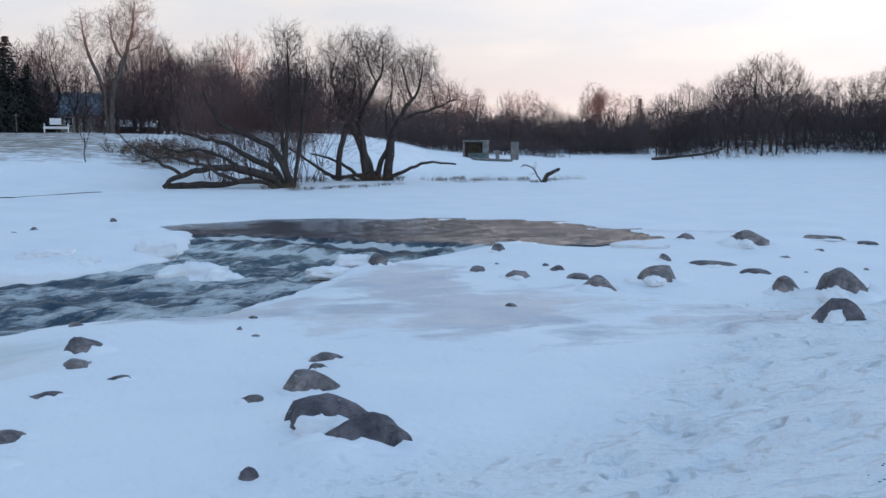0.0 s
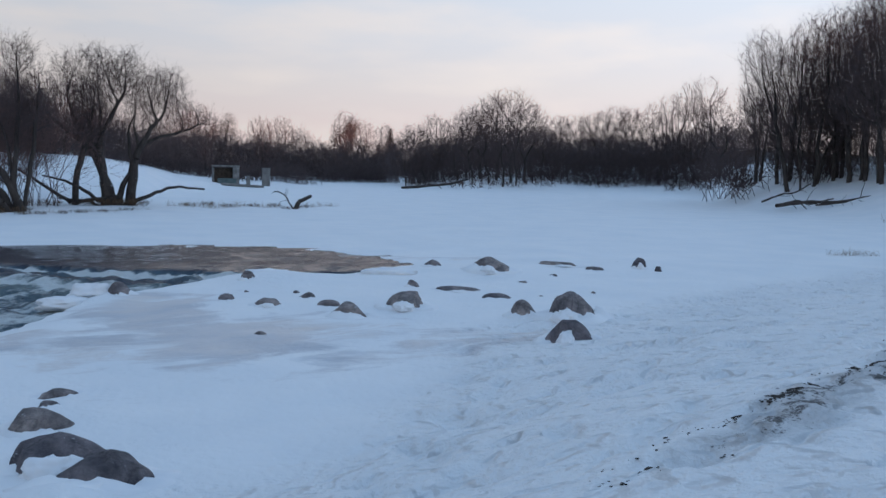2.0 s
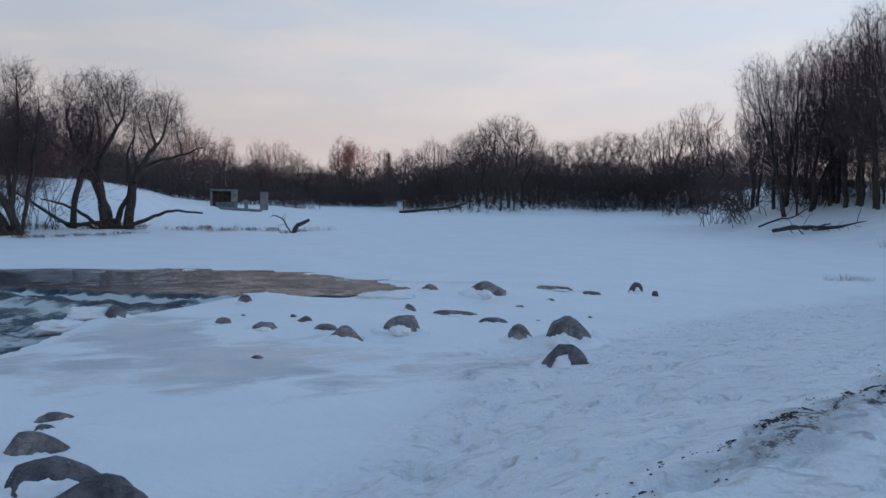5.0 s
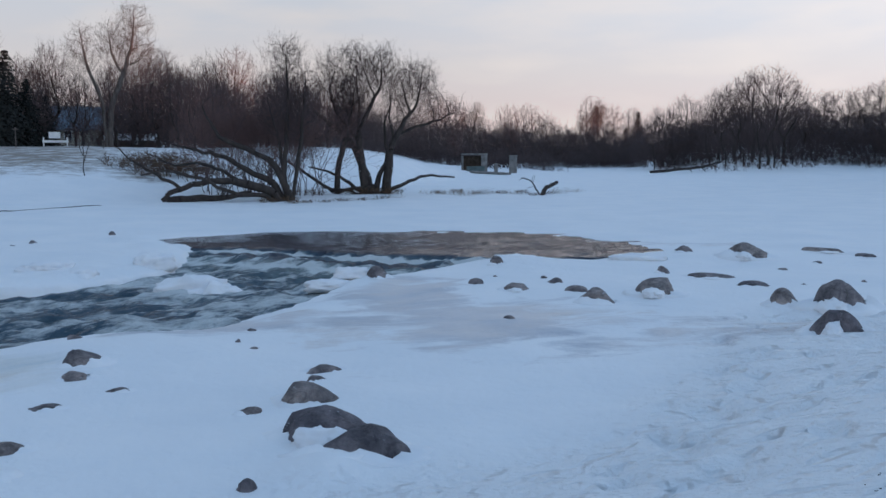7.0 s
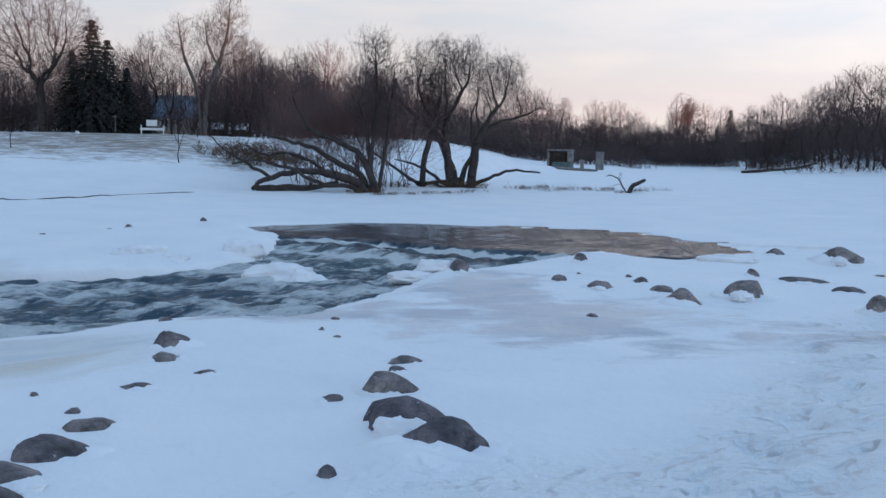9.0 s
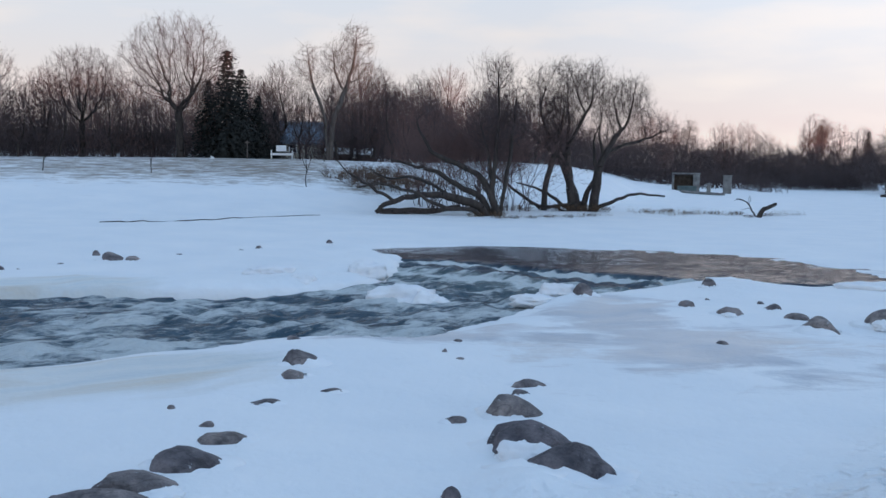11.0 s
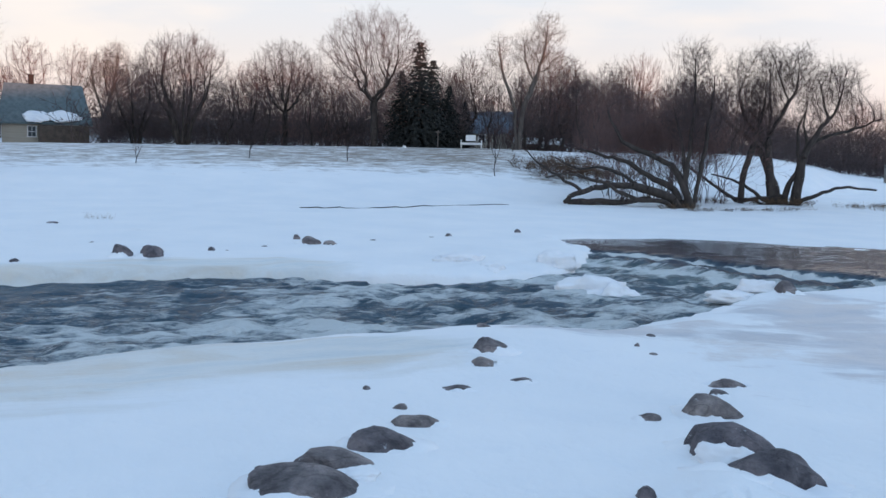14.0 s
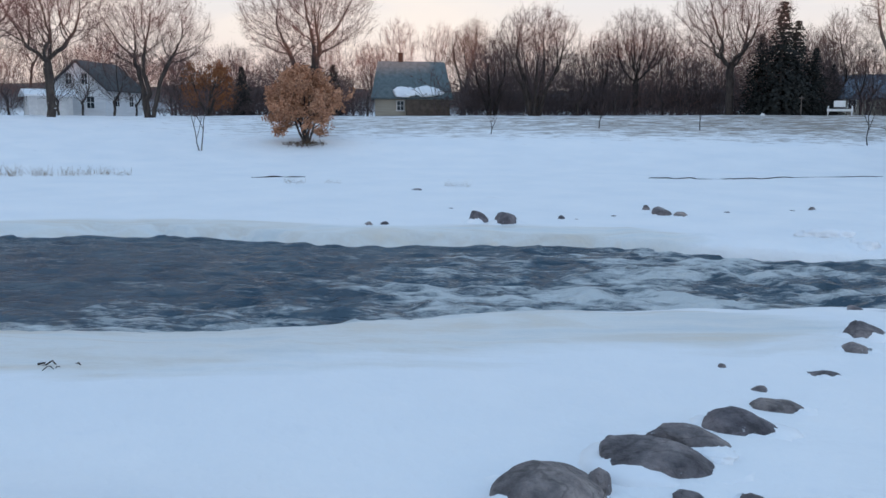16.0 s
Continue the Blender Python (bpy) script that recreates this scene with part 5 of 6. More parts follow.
patches("dead_brush", low_brush, [(17.2, 69, 1.3, 10), (16.2, 70, 1.4, 60), (15.2, 69, 1.3, 120), (18.3, 71, 1.2, 200), (14.1, 69.5, 1.2, 30), (16.7, 72, 1.4, 280), (8.0, 63, 0.5, 0), (5.5, 64.5, 0.6, 90), (4.6, 64.0, 0.55, 20), (3.7, 64.2, 0.6, 70), (3.0, 64.6, 0.5, 120), (9.4, 55.6, 0.4, 30), (10.6, 55.4, 0.35, 80), (53.2, 61.6, 0.42, 0), (53.9, 61.2, 0.5, 70), (54.6, 61.9, 0.3, 210), (0.2, 67, 0.3, 5), (-1.0, 69, 0.34, 50), (-2.2, 67.5, 0.28, 110), (-3.6, 69, 0.32, 20), (-5.0, 70, 0.34, 70), (-6.6, 69.5, 0.3, 150), (-5.7, 67, 0.26, 200), (9.2, 54.2, 0.22, 5), (8.3, 54.6, 0.25, 50), (7.1, 55.2, 0.2, 110), (6.2, 56, 0.26, 20), (4.9, 57, 0.22, 70), (3.6, 58.6, 0.25, 150)],
        dict(label="rust-brown dead brush poking through snow", category="bushes", kind="stuff"))

reeds, _ = stalks("dry_grass", 75, 60, 1.3, 0.62, STRAW, 0.0075, 0.55)
REED_TAG = dict(label="tuft of dry straw-coloured grass in the snow", category="grass", kind="stuff")
patches("dry_grass", reeds, [(0.6, 66, 0.9, 0), (-0.4, 67, 1.0, 40), (-1.4, 66, 1.1, 80), (-2.4, 68, 0.9, 120), (-3.4, 70, 0.9, 10), (-4.6, 69, 0.8, 60), (-7.2, 71, 0.9, 90), (-8.2, 72, 0.7, 30),
                             (8.9, 55, 0.5, 0), (7.4, 56, 0.5, 20), (5.6, 57, 0.5, 70), (4.4, 58, 0.6, 130), (10.6, 54.5, 0.45, 10), (2.8, 60, 0.5, 5),
                             (-42.4, 62, 1.3, 0), (-43.2, 64, 1.4, 40), (-44.3, 61, 1.5, 80), (-41.6, 66, 1.1, 20), (-45.5, 60, 1.5, 10), (-38.7, 40, 0.5, 0), (-39.4, 40.6, 0.6, 50), (-40.1, 41, 0.5, 80),
                             (71, 47, 1.0, 0), (69.5, 47, 1.0, 30), (68, 46.6, 0.9, 60), (66.4, 46.8, 0.9, 100), (64.8, 46.5, 0.8, 10), (72.5, 47.5, 1.1, 0), (54.5, 41, 0.5, 0), (44.6, 39.5, 0.5, 40), (52.2, 40.5, 0.35, 0)], REED_TAG)
sprig, _ = stalks("dry_grass", 76, 7, 0.12, 0.3, BROWN_BRUSH, 0.004, 0.4)
patches("dry_grass", sprig, [(41.5, 7.3, 0.8, 0), (36.5, 7.2, 0.7, 40)], REED_TAG)


def sapling(seed, az, r, height, lean, label):
    stems = [((0, 0, -0.2), (lean[0], lean[1], 1), height * 0.42, 0.045)]
    if seed == 80:
        stems.append(((0.05, 0, -0.2), (-lean[0] * 0.55, 0, 1), height * 0.42, 0.05))
    thing = forked_tree("sapling", seed, stems, 6, (BARK_PALE if seed == 80 else BARK, TWIG), dict(label=label, category="sapling", group="saplings on the bank"), 2,
                        spread=24, lift=0.08, keep=0.74, triple=0.2, least=0.006)
    put(thing, az, r, 1.0, az)


sapling(80, 59.9, 60, 3.6, (-0.42, 0), "forked pale sapling growing out of the snowy slope")
sapling(81, 42.4, 66, 1.4, (0.1, 0), "small bare sapling on the snowy slope")
sapling(82, 36.0, 69, 2.0, (0.05, 0), "slim bare sapling on the snowy slope")
sapling(83, 30.1, 69, 1.7, (-0.1, 0), "little bare sapling near the top of the bank")
sapling(84, 21.0, 66, 3.6, (0.0, 0), "dark leafless sapling at the top of the bank")


def leaf_cloud(seed, centres, count, size, mat):
    """Many separate small leaves scattered round twig ends."""
    rng = rs(seed)
    c = centres[rng.randint(len(centres), size=count)] + rng.normal(0, 0.14, (count, 3))
    u, v = rng.normal(0, 1, (count, 3)), rng.normal(0, 1, (count, 3))
    u /= np.linalg.norm(u, axis=1)[:, None]
    v -= u * (u * v).sum(1)[:, None]
    v /= np.linalg.norm(v, axis=1)[:, None]
    s = size * rng.uniform(0.6, 1.3, (count, 1))
    verts = np.stack([c - u * s, c + v * s * 0.55, c + u * s, c - v * s * 0.55], 1).reshape(-1, 3)
    return mesh_from("leaves", verts, np.arange(count * 4).reshape(-1, 4), mat, False)


def leafy_tree(seed, az, r, height, spread, leaves, mat, label):
    rng = rs(seed)
    thing = root("leafy_oak", 0, 0, 0, label=label, category="tree")
    trunks = [upright(rng, height * 0.95, 0.09, (rng.normal(0, 0.12) + spread * (k - 2) * 0.17, rng.normal(0, 0.2)), 0.07, 8, (0, 0, -0.3)) for k in range(5)]
    one = sprout(rng, trunks, 12, 65, 0.34, 0.15, 0.0, 0.16, 5, 4, 0.5, crown=(height * 0.56, height * 0.42, 2.7))
    two = sprout(rng, one, 6, 45, 0.5, 0.2, 0.0, 0.2, 3, 3, 0.5, 0.01)
    for stem in trunks:
        under("stem", tube_mesh("stem", [stem], BARK), thing)
    tagged(under("limbs", tube_mesh("limbs", one, BARK), thing), kind="stuff")
    tagged(under("twigs", tube_mesh("twigs", two, TWIG), thing), kind="stuff")
    ends = np.concatenate([p[0][1:] for p in two])
    under("leaves", leaf_cloud(seed, ends[ends[:, 2] > height * 0.14], leaves, 0.085, mat), thing)
    put(thing, az, r, 1.0, az)


leafy_tree(90, 53.7, 62.5, 5.2, 0.9, 26000, LEAF, "young oak still holding its orange-brown winter leaves")
leafy_tree(91, 59.4, 92, 5.6, 0.9, 6000, LEAF_RED, "young oak with rust-coloured dead leaves behind the bank")


def spruce(seed, az, r, height, width, label):
    rng = rs(seed)
    thing = root("spruce_tree", 0, 0, 0, label=label, category="conifer", group="spruces")
    under("trunk", tube_mesh("trunk", [upright(rng, height, 0.2, (0, 0), 0.01)], BARK), thing)
    verts, faces = [], []
    z = 0.35
    while z < height * 0.99:
        reach = (width * (1 - z / height) ** 0.72 + 0.08) * rng.uniform(0.75, 1.1)
        for k in range(int(12 + 16 * (1 - z / height))):
            a, d = rng.uniform(0, 6.283), reach * rng.uniform(0.65, 1.1)
            ca, sn = math.cos(a), math.sin(a)
            steps = max(3, int(d / 0.28))
            for i in range(1, steps + 1):
                f = i / steps
                p = np.array((ca * d * f, sn * d * f, z - 0.35 * d * f * f + 0.12 * math.sin(f * 3.1)))
                for _ in range(2):
                    w = rng.normal(0, 1, 3)
                    w[2] = -abs(w[2]) * 0.6
                    w *= rng.uniform(0.15, 0.34) / np.linalg.norm(w)
                    n = len(verts)
                    side = np.cross(w, (ca, sn, 0.3)) * 0.35
                    verts += [(p - side).tolist(), (p + side).tolist(), (p + w + side * 0.4).tolist(), (p + w - side * 0.4).tolist()]
                    faces.append([n, n + 1, n + 2, n + 3])
        z += height * 0.028 + 0.08
    under("needles", mesh_from("needles", verts, faces, NEEDLE, False), thing)
    return put(thing, az, r, 1.0, rng.uniform(0, 360))


spruce_a = spruce(95, 25.7, 91, 10.4, 3.3, "dark green spruce standing behind the bench")
spots(spruce_a, [(23.9, 95, 0.62, 50), (24.9, 93, 0.85, 120), (26.8, 94, 0.75, 200), (52.0, 104, 0.55, 10), (8.2, 97, 0.62, 80), (57.4, 99, 0.5, 0), (-11.9, 240, 0.9, 0), (-11.2, 245, 0.6, 40), (-9.9, 242, 0.55, 0), (-4.3, 205, 0.7, 10), (22.9, 100, 0.5, 10)])


# ---- boulders ----
def boulder_mesh(seed, w, d, h, peak=0.0, cuts=7, detail=4, taper=0.14, tail=0.0):
    rng = rs(seed)
    bm = bmesh.new()
    bmesh.ops.create_icosphere(bm, subdivisions=detail, radius=1.0)
    planes = []
    for _ in range(cuts):
        n = Vector(rng.normal(0, 1, 3))
        n.z = abs(n.z) * 0.8
        planes.append((n.normalized(), rng.uniform(0.64, 0.86)))
    shift = Vector(rng.uniform(-50, 50, 3))
    for v in bm.verts:
        p = Vector([math.copysign(abs(c) ** 0.80, c) for c in v.co])          # broad back, steep flanks
        for n, off in planes:
            over = p.dot(n) - off * 1.12
            if over > 0:
                p -= n * over * 0.9
        p *= 1 + 0.13 * noise.noise(p * 1.1 + shift) + 0.06 * noise.noise(p * 3.0 + shift) + 0.02 * noise.noise(p * 9 + shift)
        p.x = p.x * (1 - taper * max(p.z, 0)) + peak * 0.6 * max(p.z, 0) ** 1.5
        p.y = p.y * (1 - 0.1 * max(p.z, 0))
        far = min(max((p.x * math.copysign(1, tail) + 0.5) / 1.5, 0), 1)       # drawn out low towards one side
        p.z *= 1 - 0.75 * abs(tail) * far * far
        p.y *= 1 - 0.5 * abs(tail) * far * far
        v.co = p
    top = max(v.co.z for v in bm.verts)
    half = max(abs(v.co.x) for v in bm.verts if v.co.z > -0.3)
    for v in bm.verts:
        z = v.co.z / top
        v.co = (v.co.x / half * w / 2, v.co.y * d / 2, z * h * 1.25 - 0.25 * h)
    for f in bm.faces:
        f.smooth = True
    return bm


def snow_lump(seed, w, d, h, at):
    rng = rs(seed)
    bm = bmesh.new()
    bmesh.ops.create_icosphere(bm, subdivisions=4, radius=1.0)
    shift = Vector(rng.uniform(-50, 50, 3))
    for v in bm.verts:
        p = v.co * (1 + 0.32 * noise.noise(v.co * 1.4 + shift) + 0.22 * noise.noise(v.co * 3.4 + shift) + 0.11 * noise.noise(v.co * 8 + shift))
        v.co = (p.x * w / 2 + at[0], p.y * d / 2 + at[1], max(p.z, -0.6) * h + at[2])
    for f in bm.faces:
        f.smooth = True
    return bm


def snow_skirt(seed, w, d, h):
    """Snow banked up round a boulder's foot, higher here and lower there."""
    rng = rs(seed)
    around, rings = 36, ((0.70, 1.0), (0.92, 0.85), (1.12, 0.42), (1.35, 0.08), (1.6, -0.25))
    k = np.arange(around) * 2 * math.pi / around
    tall = 0.5 + 0.35 * np.sin(k + rng.uniform(0, 6)) + 0.25 * np.sin(2 * k + rng.uniform(0, 6)) + 0.2 * np.sin(5 * k + rng.uniform(0, 6)) + rng.normal(0, 0.12, around)
    wide = 1 + 0.08 * np.sin(3 * k + rng.uniform(0, 6)) + rng.normal(0, 0.03, around)
    verts = []
    for out, up in rings:
        z = np.where(up > 0, up * np.clip(tall, 0, 1.2) * h * 0.42, -0.35) - 0.01
        verts.append(np.stack([np.cos(k) * w / 2 * out * wide, np.sin(k) * d / 2 * out * wide, z], 1))
    faces = [[i * around + j, i * around + (j + 1) % around, (i + 1) * around + (j + 1) % around, (i + 1) * around + j] for i in range(len(rings) - 1) for j in range(around)]
    return mesh_from("snow_skirt", np.concatenate(verts), faces, SNOW)


def rock(x, y, w, h, turn, seed, peak=0.0, deep=0.8, snow=None, cuts=8, taper=0.14, tail=None):
    """A boulder w across and h out of the snow. x, y: the middle of its foot towards the shore where the path is."""
    a = radians(turn)
    cx, cy = x - math.sin(a) * deep * w * 0.42, y + math.cos(a) * deep * w * 0.42
    if w > 0.75:
        size = "large grey granite boulder"
    elif w > 0.35:
        size = "rounded grey-brown boulder"
    else:
        size = "small dark stone"
    if h < 0.18 * w:
        how = "barely showing through the snow"
    elif snow:
        how = "half covered by drifted snow"
    else:
        how = "sunk in snow on the river ice"
    ob = part("boulder" if w > 0.35 else "stone", boulder_mesh(seed, w, deep * w, h, peak, cuts, 4 if w > 0.3 else 3, taper, (seed * 7 % 11 - 4) / 9 if tail is None else tail), ROCK)
    ob.matrix_basis = pose(cx, cy, floor_at(cx, cy) - 0.01, 0, 0, turn)
    tagged(ob, size + " " + how, "rock", "river boulders")
    if w > 0.3:
        under("snow_skirt", snow_skirt(seed + 900, w, deep * w, max(h, 0.12)), ob, "white snow banked round its foot")
    if snow:
        side, wide, tall = snow
        part("snow_drift", snow_lump(seed + 500, wide * w, deep * w * 0.75, tall * h, (side * w, -deep * w * 0.42, 0.0)), SNOW, ob, "white wind-packed snow")


rock(7.40, 16.88, 1.32, 0.53, -24, 101, peak=-0.12, snow=(-0.1, 0.4, 0.42), taper=0.42, cuts=4, tail=0.35)
rock(6.00, 13.72, 1.0, 0.38, -24, 102, peak=-0.08, snow=(-0.08, 0.3, 0.6), taper=0.36, cuts=4, tail=0.4)
rock(6.66, 17.68, 0.74, 0.34, -21, 103, peak=-0.3, taper=0.3, cuts=4, tail=0.7)
rock(4.46, 19.01, 1.0, 0.29, -13, 104, peak=0.2, snow=(-0.05, 0.5, 0.45), cuts=5, taper=0.3)
rock(5.51, 22.82, 0.39, 0.20, -14, 105)
rock(6.44, 21.93, 1.31, 0.11, -16, 106, deep=0.5, snow=(0.05, 0.4, 0.4))
rock(6.97, 20.47, 0.76, 0.12, -19, 107)
rock(3.13, 18.20, 0.92, 0.28, -10, 108, peak=0.0, cuts=3, taper=0.3)
rock(2.91, 19.79, 0.56, 0.13, -8, 109)
rock(2.56, 20.88, 0.46, 0.13, -7, 110)
rock(1.61, 19.79, 0.70, 0.17, -5, 111, snow=(0.0, 0.45, 0.4))
rock(0.80, 20.99, 0.41, 0.14, -2, 112)
rock(1.31, 22.20, 0.14, 0.05, -3, 113)
rock(1.21, 16.43, 0.26, 0.06, -4, 114)
rock(8.54, 25.69, 1.41, 0.38, -18, 115, snow=(-0.05, 0.4, 0.4))
rock(7.35, 27.95, 0.62, 0.20, -15, 116)
rock(11.26, 27.13, 1.45, 0.11, -23, 117, deep=0.5, snow=(0.1, 0.4, 0.4))
rock(12.13, 26.39, 0.81, 0.09, -25, 118)
rock(1.45, 23.86, 0.42, 0.22, -3, 119)
rock(8.78, 23.57, 0.34, 0.05, -20, 120)
rock(10.21, 24.95, 0.33, 0.07, -22, 121)
rock(-1.56, 21.83, 0.63, 0.29, 4, 122)
rock(-1.17, 9.35, 1.18, 0.34, 7, 123, peak=-0.25, deep=0.5, snow=(-0.06, 0.56, 0.62), cuts=5, tail=0.45)
rock(-0.80, 8.78, 1.14, 0.29, 5, 124, peak=0.35, deep=0.5, snow=(-0.18, 0.6, 0.34), cuts=4, tail=-0.95, taper=0.05)
rock(-1.58, 10.85, 0.78, 0.23, 8, 225, peak=-0.2, cuts=2, tail=0.7, taper=0.0)
rock(-1.66, 11.98, 0.34, 0.07, 8, 126)
rock(-1.62, 12.52, 0.56, 0.09, 7, 127)
rock(-2.22, 10.47, 0.34, 0.08, 12, 128)
rock(-1.74, 7.95, 0.21, 0.11, 12, 129)
rock(-4.96, 12.60, 0.64, 0.21, 21, 130)
rock(-4.81, 11.89, 0.50, 0.10, 22, 131, tail=0.5)
rock(-4.09, 11.44, 0.40, 0.06, 20, 132, deep=0.4)
rock(-4.64, 10.57, 0.44, 0.06, 24, 133)
rock(-5.96, 14.77, 0.32, 0.08, 22, 134)
rock(-3.22, 15.47, 0.23, 0.04, 12, 135)
rock(-2.90, 14.02, 0.20, 0.03, 12, 136)
rock(-4.50, 5.35, 1.02, 0.25, 38, 137, peak=-0.05, deep=0.85, snow=(-0.2, 0.26, 0.4), cuts=3, tail=0.25)
rock(-4.24, 6.48, 1.06, 0.19, 33, 138, peak=-0.2, deep=0.7, cuts=3, tail=0.8, taper=0.0)
rock(-4.42, 5.86, 0.30, 0.22, 36, 139, peak=0.1)
rock(-4.36, 7.13, 0.86, 0.16, 31, 140, peak=-0.2, deep=0.7, cuts=3, tail=0.8, taper=0.0, snow=(0.2, 0.5, 0.35))
rock(-4.24, 7.83, 0.74, 0.18, 28, 141, peak=-0.2, cuts=5, tail=0.7, taper=0.05)
rock(-4.40, 8.92, 0.66, 0.10, 26, 142, deep=0.6, tail=0.3)
rock(-5.02, 6.88, 0.16, 0.06, 36, 143)
rock(-3.86, 6.27, 0.30, 0.06, 31, 144, deep=0.5)
rock(-3.47, 6.54, 0.31, 0.08, 27, 145, deep=0.6, tail=0.6)
rock(-5.63, 10.02, 0.15, 0.05, 29, 146)
rock(-4.88, 9.46, 0.23, 0.06, 27, 148)
rock(-18.01, 19.05, 0.67, 0.35, 43, 149)
rock(-17.24, 19.32, 0.84, 0.31, 41, 150)
rock(-19.67, 16.42, 0.35, 0.10, 50, 151)
rock(-19.34, 16.72, 0.32, 0.10, 49, 152)
rock(-17.25, 26.30, 0.29, 0.17, 33, 153)
rock(-16.18, 25.49, 0.78, 0.26, 32, 154)
rock(-15.50, 25.59, 0.59, 0.15, 31, 155)
rock(-17.38, 21.97, 0.26, 0.13, 38, 156)
rock(-13.61, 30.72, 0.33, 0.12, 23, 157)
rock(-12.09, 33.86, 0.29, 0.15, 20, 158)
rock(13.92, 26.80, 0.52, 0.36, -27, 159, snow=(0.1, 0.4, 0.5))
rock(14.22, 26.08, 0.25, 0.18, -28, 160)
rock(-27.39, 25.51, 0.53, 0.08, 47, 161)
rng_small = rs(7)
for az, r in ((12.6, 14.8), (-6.4, 21.9), (-21.6, 22.4), (-24.8, 23.4), (37.4, 28.0), (28.6, 31.5), (25.0, 33.0), (35.2, 29.5), (45.0, 30.5)):
    px, py = polar(az, r)
    rock(px, py, rng_small.uniform(0.10, 0.22), rng_small.uniform(0.03, 0.07), az, int(rng_small.uniform(300, 900)))


# ---- ice and snow blocks in the rapids ----
def ice_block(x, y, z, w, d, h, turn, seed, label):
    ob = part("ice_block", snow_lump(seed, w, d, h, (0, 0, 0)), SNOW)
    ob.matrix_basis = pose(x, y, z, 0, 0, turn)
    tagged(ob, label, "ice", "ice blocks")


ice_block(-6.0, 21.8, -0.32, 1.65, 1.0, 0.42, 15, 701, "snow-capped ice mound standing in the rapids")
ice_block(-5.2, 21.6, -0.38, 0.9, 0.7, 0.34, 15, 707, "smaller snow-capped ice lump in the rapids")
ice_block(-2.15, 22.2, 0.02, 1.0, 0.6, 0.26, 4, 702, "tilted white ice slab leaning on a boulder")
ice_block(-2.7, 21.7, -0.15, 1.1, 0.7, 0.18, 4, 703, "low white ice lump at the water's edge")
ice_block(-7.9, 25.3, -0.05, 1.2, 0.8, 0.34, 16, 704, "snowy ice lump on the edge of the shelf")
ice_block(-9.0, 22.8, -0.1, 0.9, 0.7, 0.26, 20, 705, "broken ice lump on the edge of the shelf")
ice_block(-10.3, 23.9, 0.02, 1.3, 0.8, 0.22, 22, 706, "hummock of snowed-in ice beside the rapids")
ice_block(2.1, 25.3, 0.02, 1.7, 0.8, 0.20, -4, 708, "snow hummock beside the river sill")
ice_block(5.6, 26.0, 0.0, 1.6, 0.9, 0.18, -12, 709, "low snow hummock at the end of the sill")


# ---- sticks and the dark line of wood frozen into the ice ----
def stick(name, points, radius, label):
    me = tube_mesh(name, [bent(points, radius, radius * 0.6, 5)], BARK)
    tagged(new(name, me), label, "stick")


def lying(spots_along, lift=0.02):
    out = []
    for az, r in spots_along:
        x, y = polar(az, r)
        out.append((x, y, floor_at(x, y) + lift))
    return out


stick("frozen_pole", lying([(33.0, 45.8), (31.0, 46.3), (29.5, 46.6), (28.0, 47.3)], 0.02), 0.032, "long dark pole frozen into the river ice")
stick("frozen_pole", lying([(28.3, 47.2), (26.0, 48.6), (23.5, 50.6), (20.2, 52.4)], 0.02), 0.03, "thin dark pole frozen into the river ice")
stick("frozen_pole", lying([(57.0, 44.5), (55.5, 44.6), (53.8, 44.6)], 0.0), 0.05, "short dark stick frozen into the snow")
stick("driftwood_stick", lying([(69.3, 11.95), (68.7, 11.9), (67.9, 11.92), (66.9, 11.8)], 0.01), 0.012, "dark twig lying on the river ice")
stick("driftwood_stick", lying([(69.1, 11.62), (68.7, 11.64), (68.1, 11.75)], 0.006), 0.007, "thin dark twig lying on the river ice")


# ---- the ruin upstream ----
def ruin():
    x, y = polar(-2.05, 124)
    z = floor_at(x, y)
    thing = root("concrete_ruin", x, y, z - 0.1, -2, label="roofless concrete ruin with a slab lintel by the river", category="ruin")
    part("pier", box(0.85, 1.4, 2.35, (1.25, 0, 1.17), 0.06), CONCRETE, thing)
    part("pier", box(0.28, 1.4, 2.2, (-1.65, 0, 1.1), 0.04), CONCRETE, thing)
    part("lintel", box(3.6, 1.6, 0.22, (-0.05, 0, 2.42), 0.05), CONCRETE, thing)
    part("back_wall", box(2.7, 0.2, 2.2, (-0.3, 0.75, 1.1), 0.03), BROWN_WALL, thing, "dark inner wall")
    part("low_wall", box(2.4, 0.3, 0.85, (0.1, -0.62, 0.42), 0.05), CONCRETE_GREEN, thing, "green-stained low wall")
    x, y = polar(-4.4, 124)
    z = floor_at(x, y)
    tower = root("concrete_pier", x, y, z - 0.1, -4, label="square weathered concrete pier with a flat cap", category="pier")
    part("shaft", box(1.05, 1.1, 2.3, (0, 0, 1.15), 0.06), CONCRETE, tower)
    part("cap", box(1.25, 1.25, 0.16, (0, 0, 2.38), 0.04), CONCRETE, tower)
    x, y = polar(-3.35, 124)
    stump = root("concrete_post", x, y, floor_at(x, y) - 0.1, -4, label="short broken concrete post in the snow", category="post")
    part("shaft", box(0.5, 0.6, 1.35, (0, 0, 0.67), 0.08), CONCRETE, stump)
    x, y = polar(-3.0, 118)
    slab = part("broken_slab", box(5.2, 1.2, 0.3, (0, 0, 0.18), 0.08), CONCRETE)
    slab.matrix_basis = pose(x, y, floor_at(x, y), 0, 3, 4)
    tagged(slab, "broken concrete slab lying in snow before the ruin", "slab")


ruin()


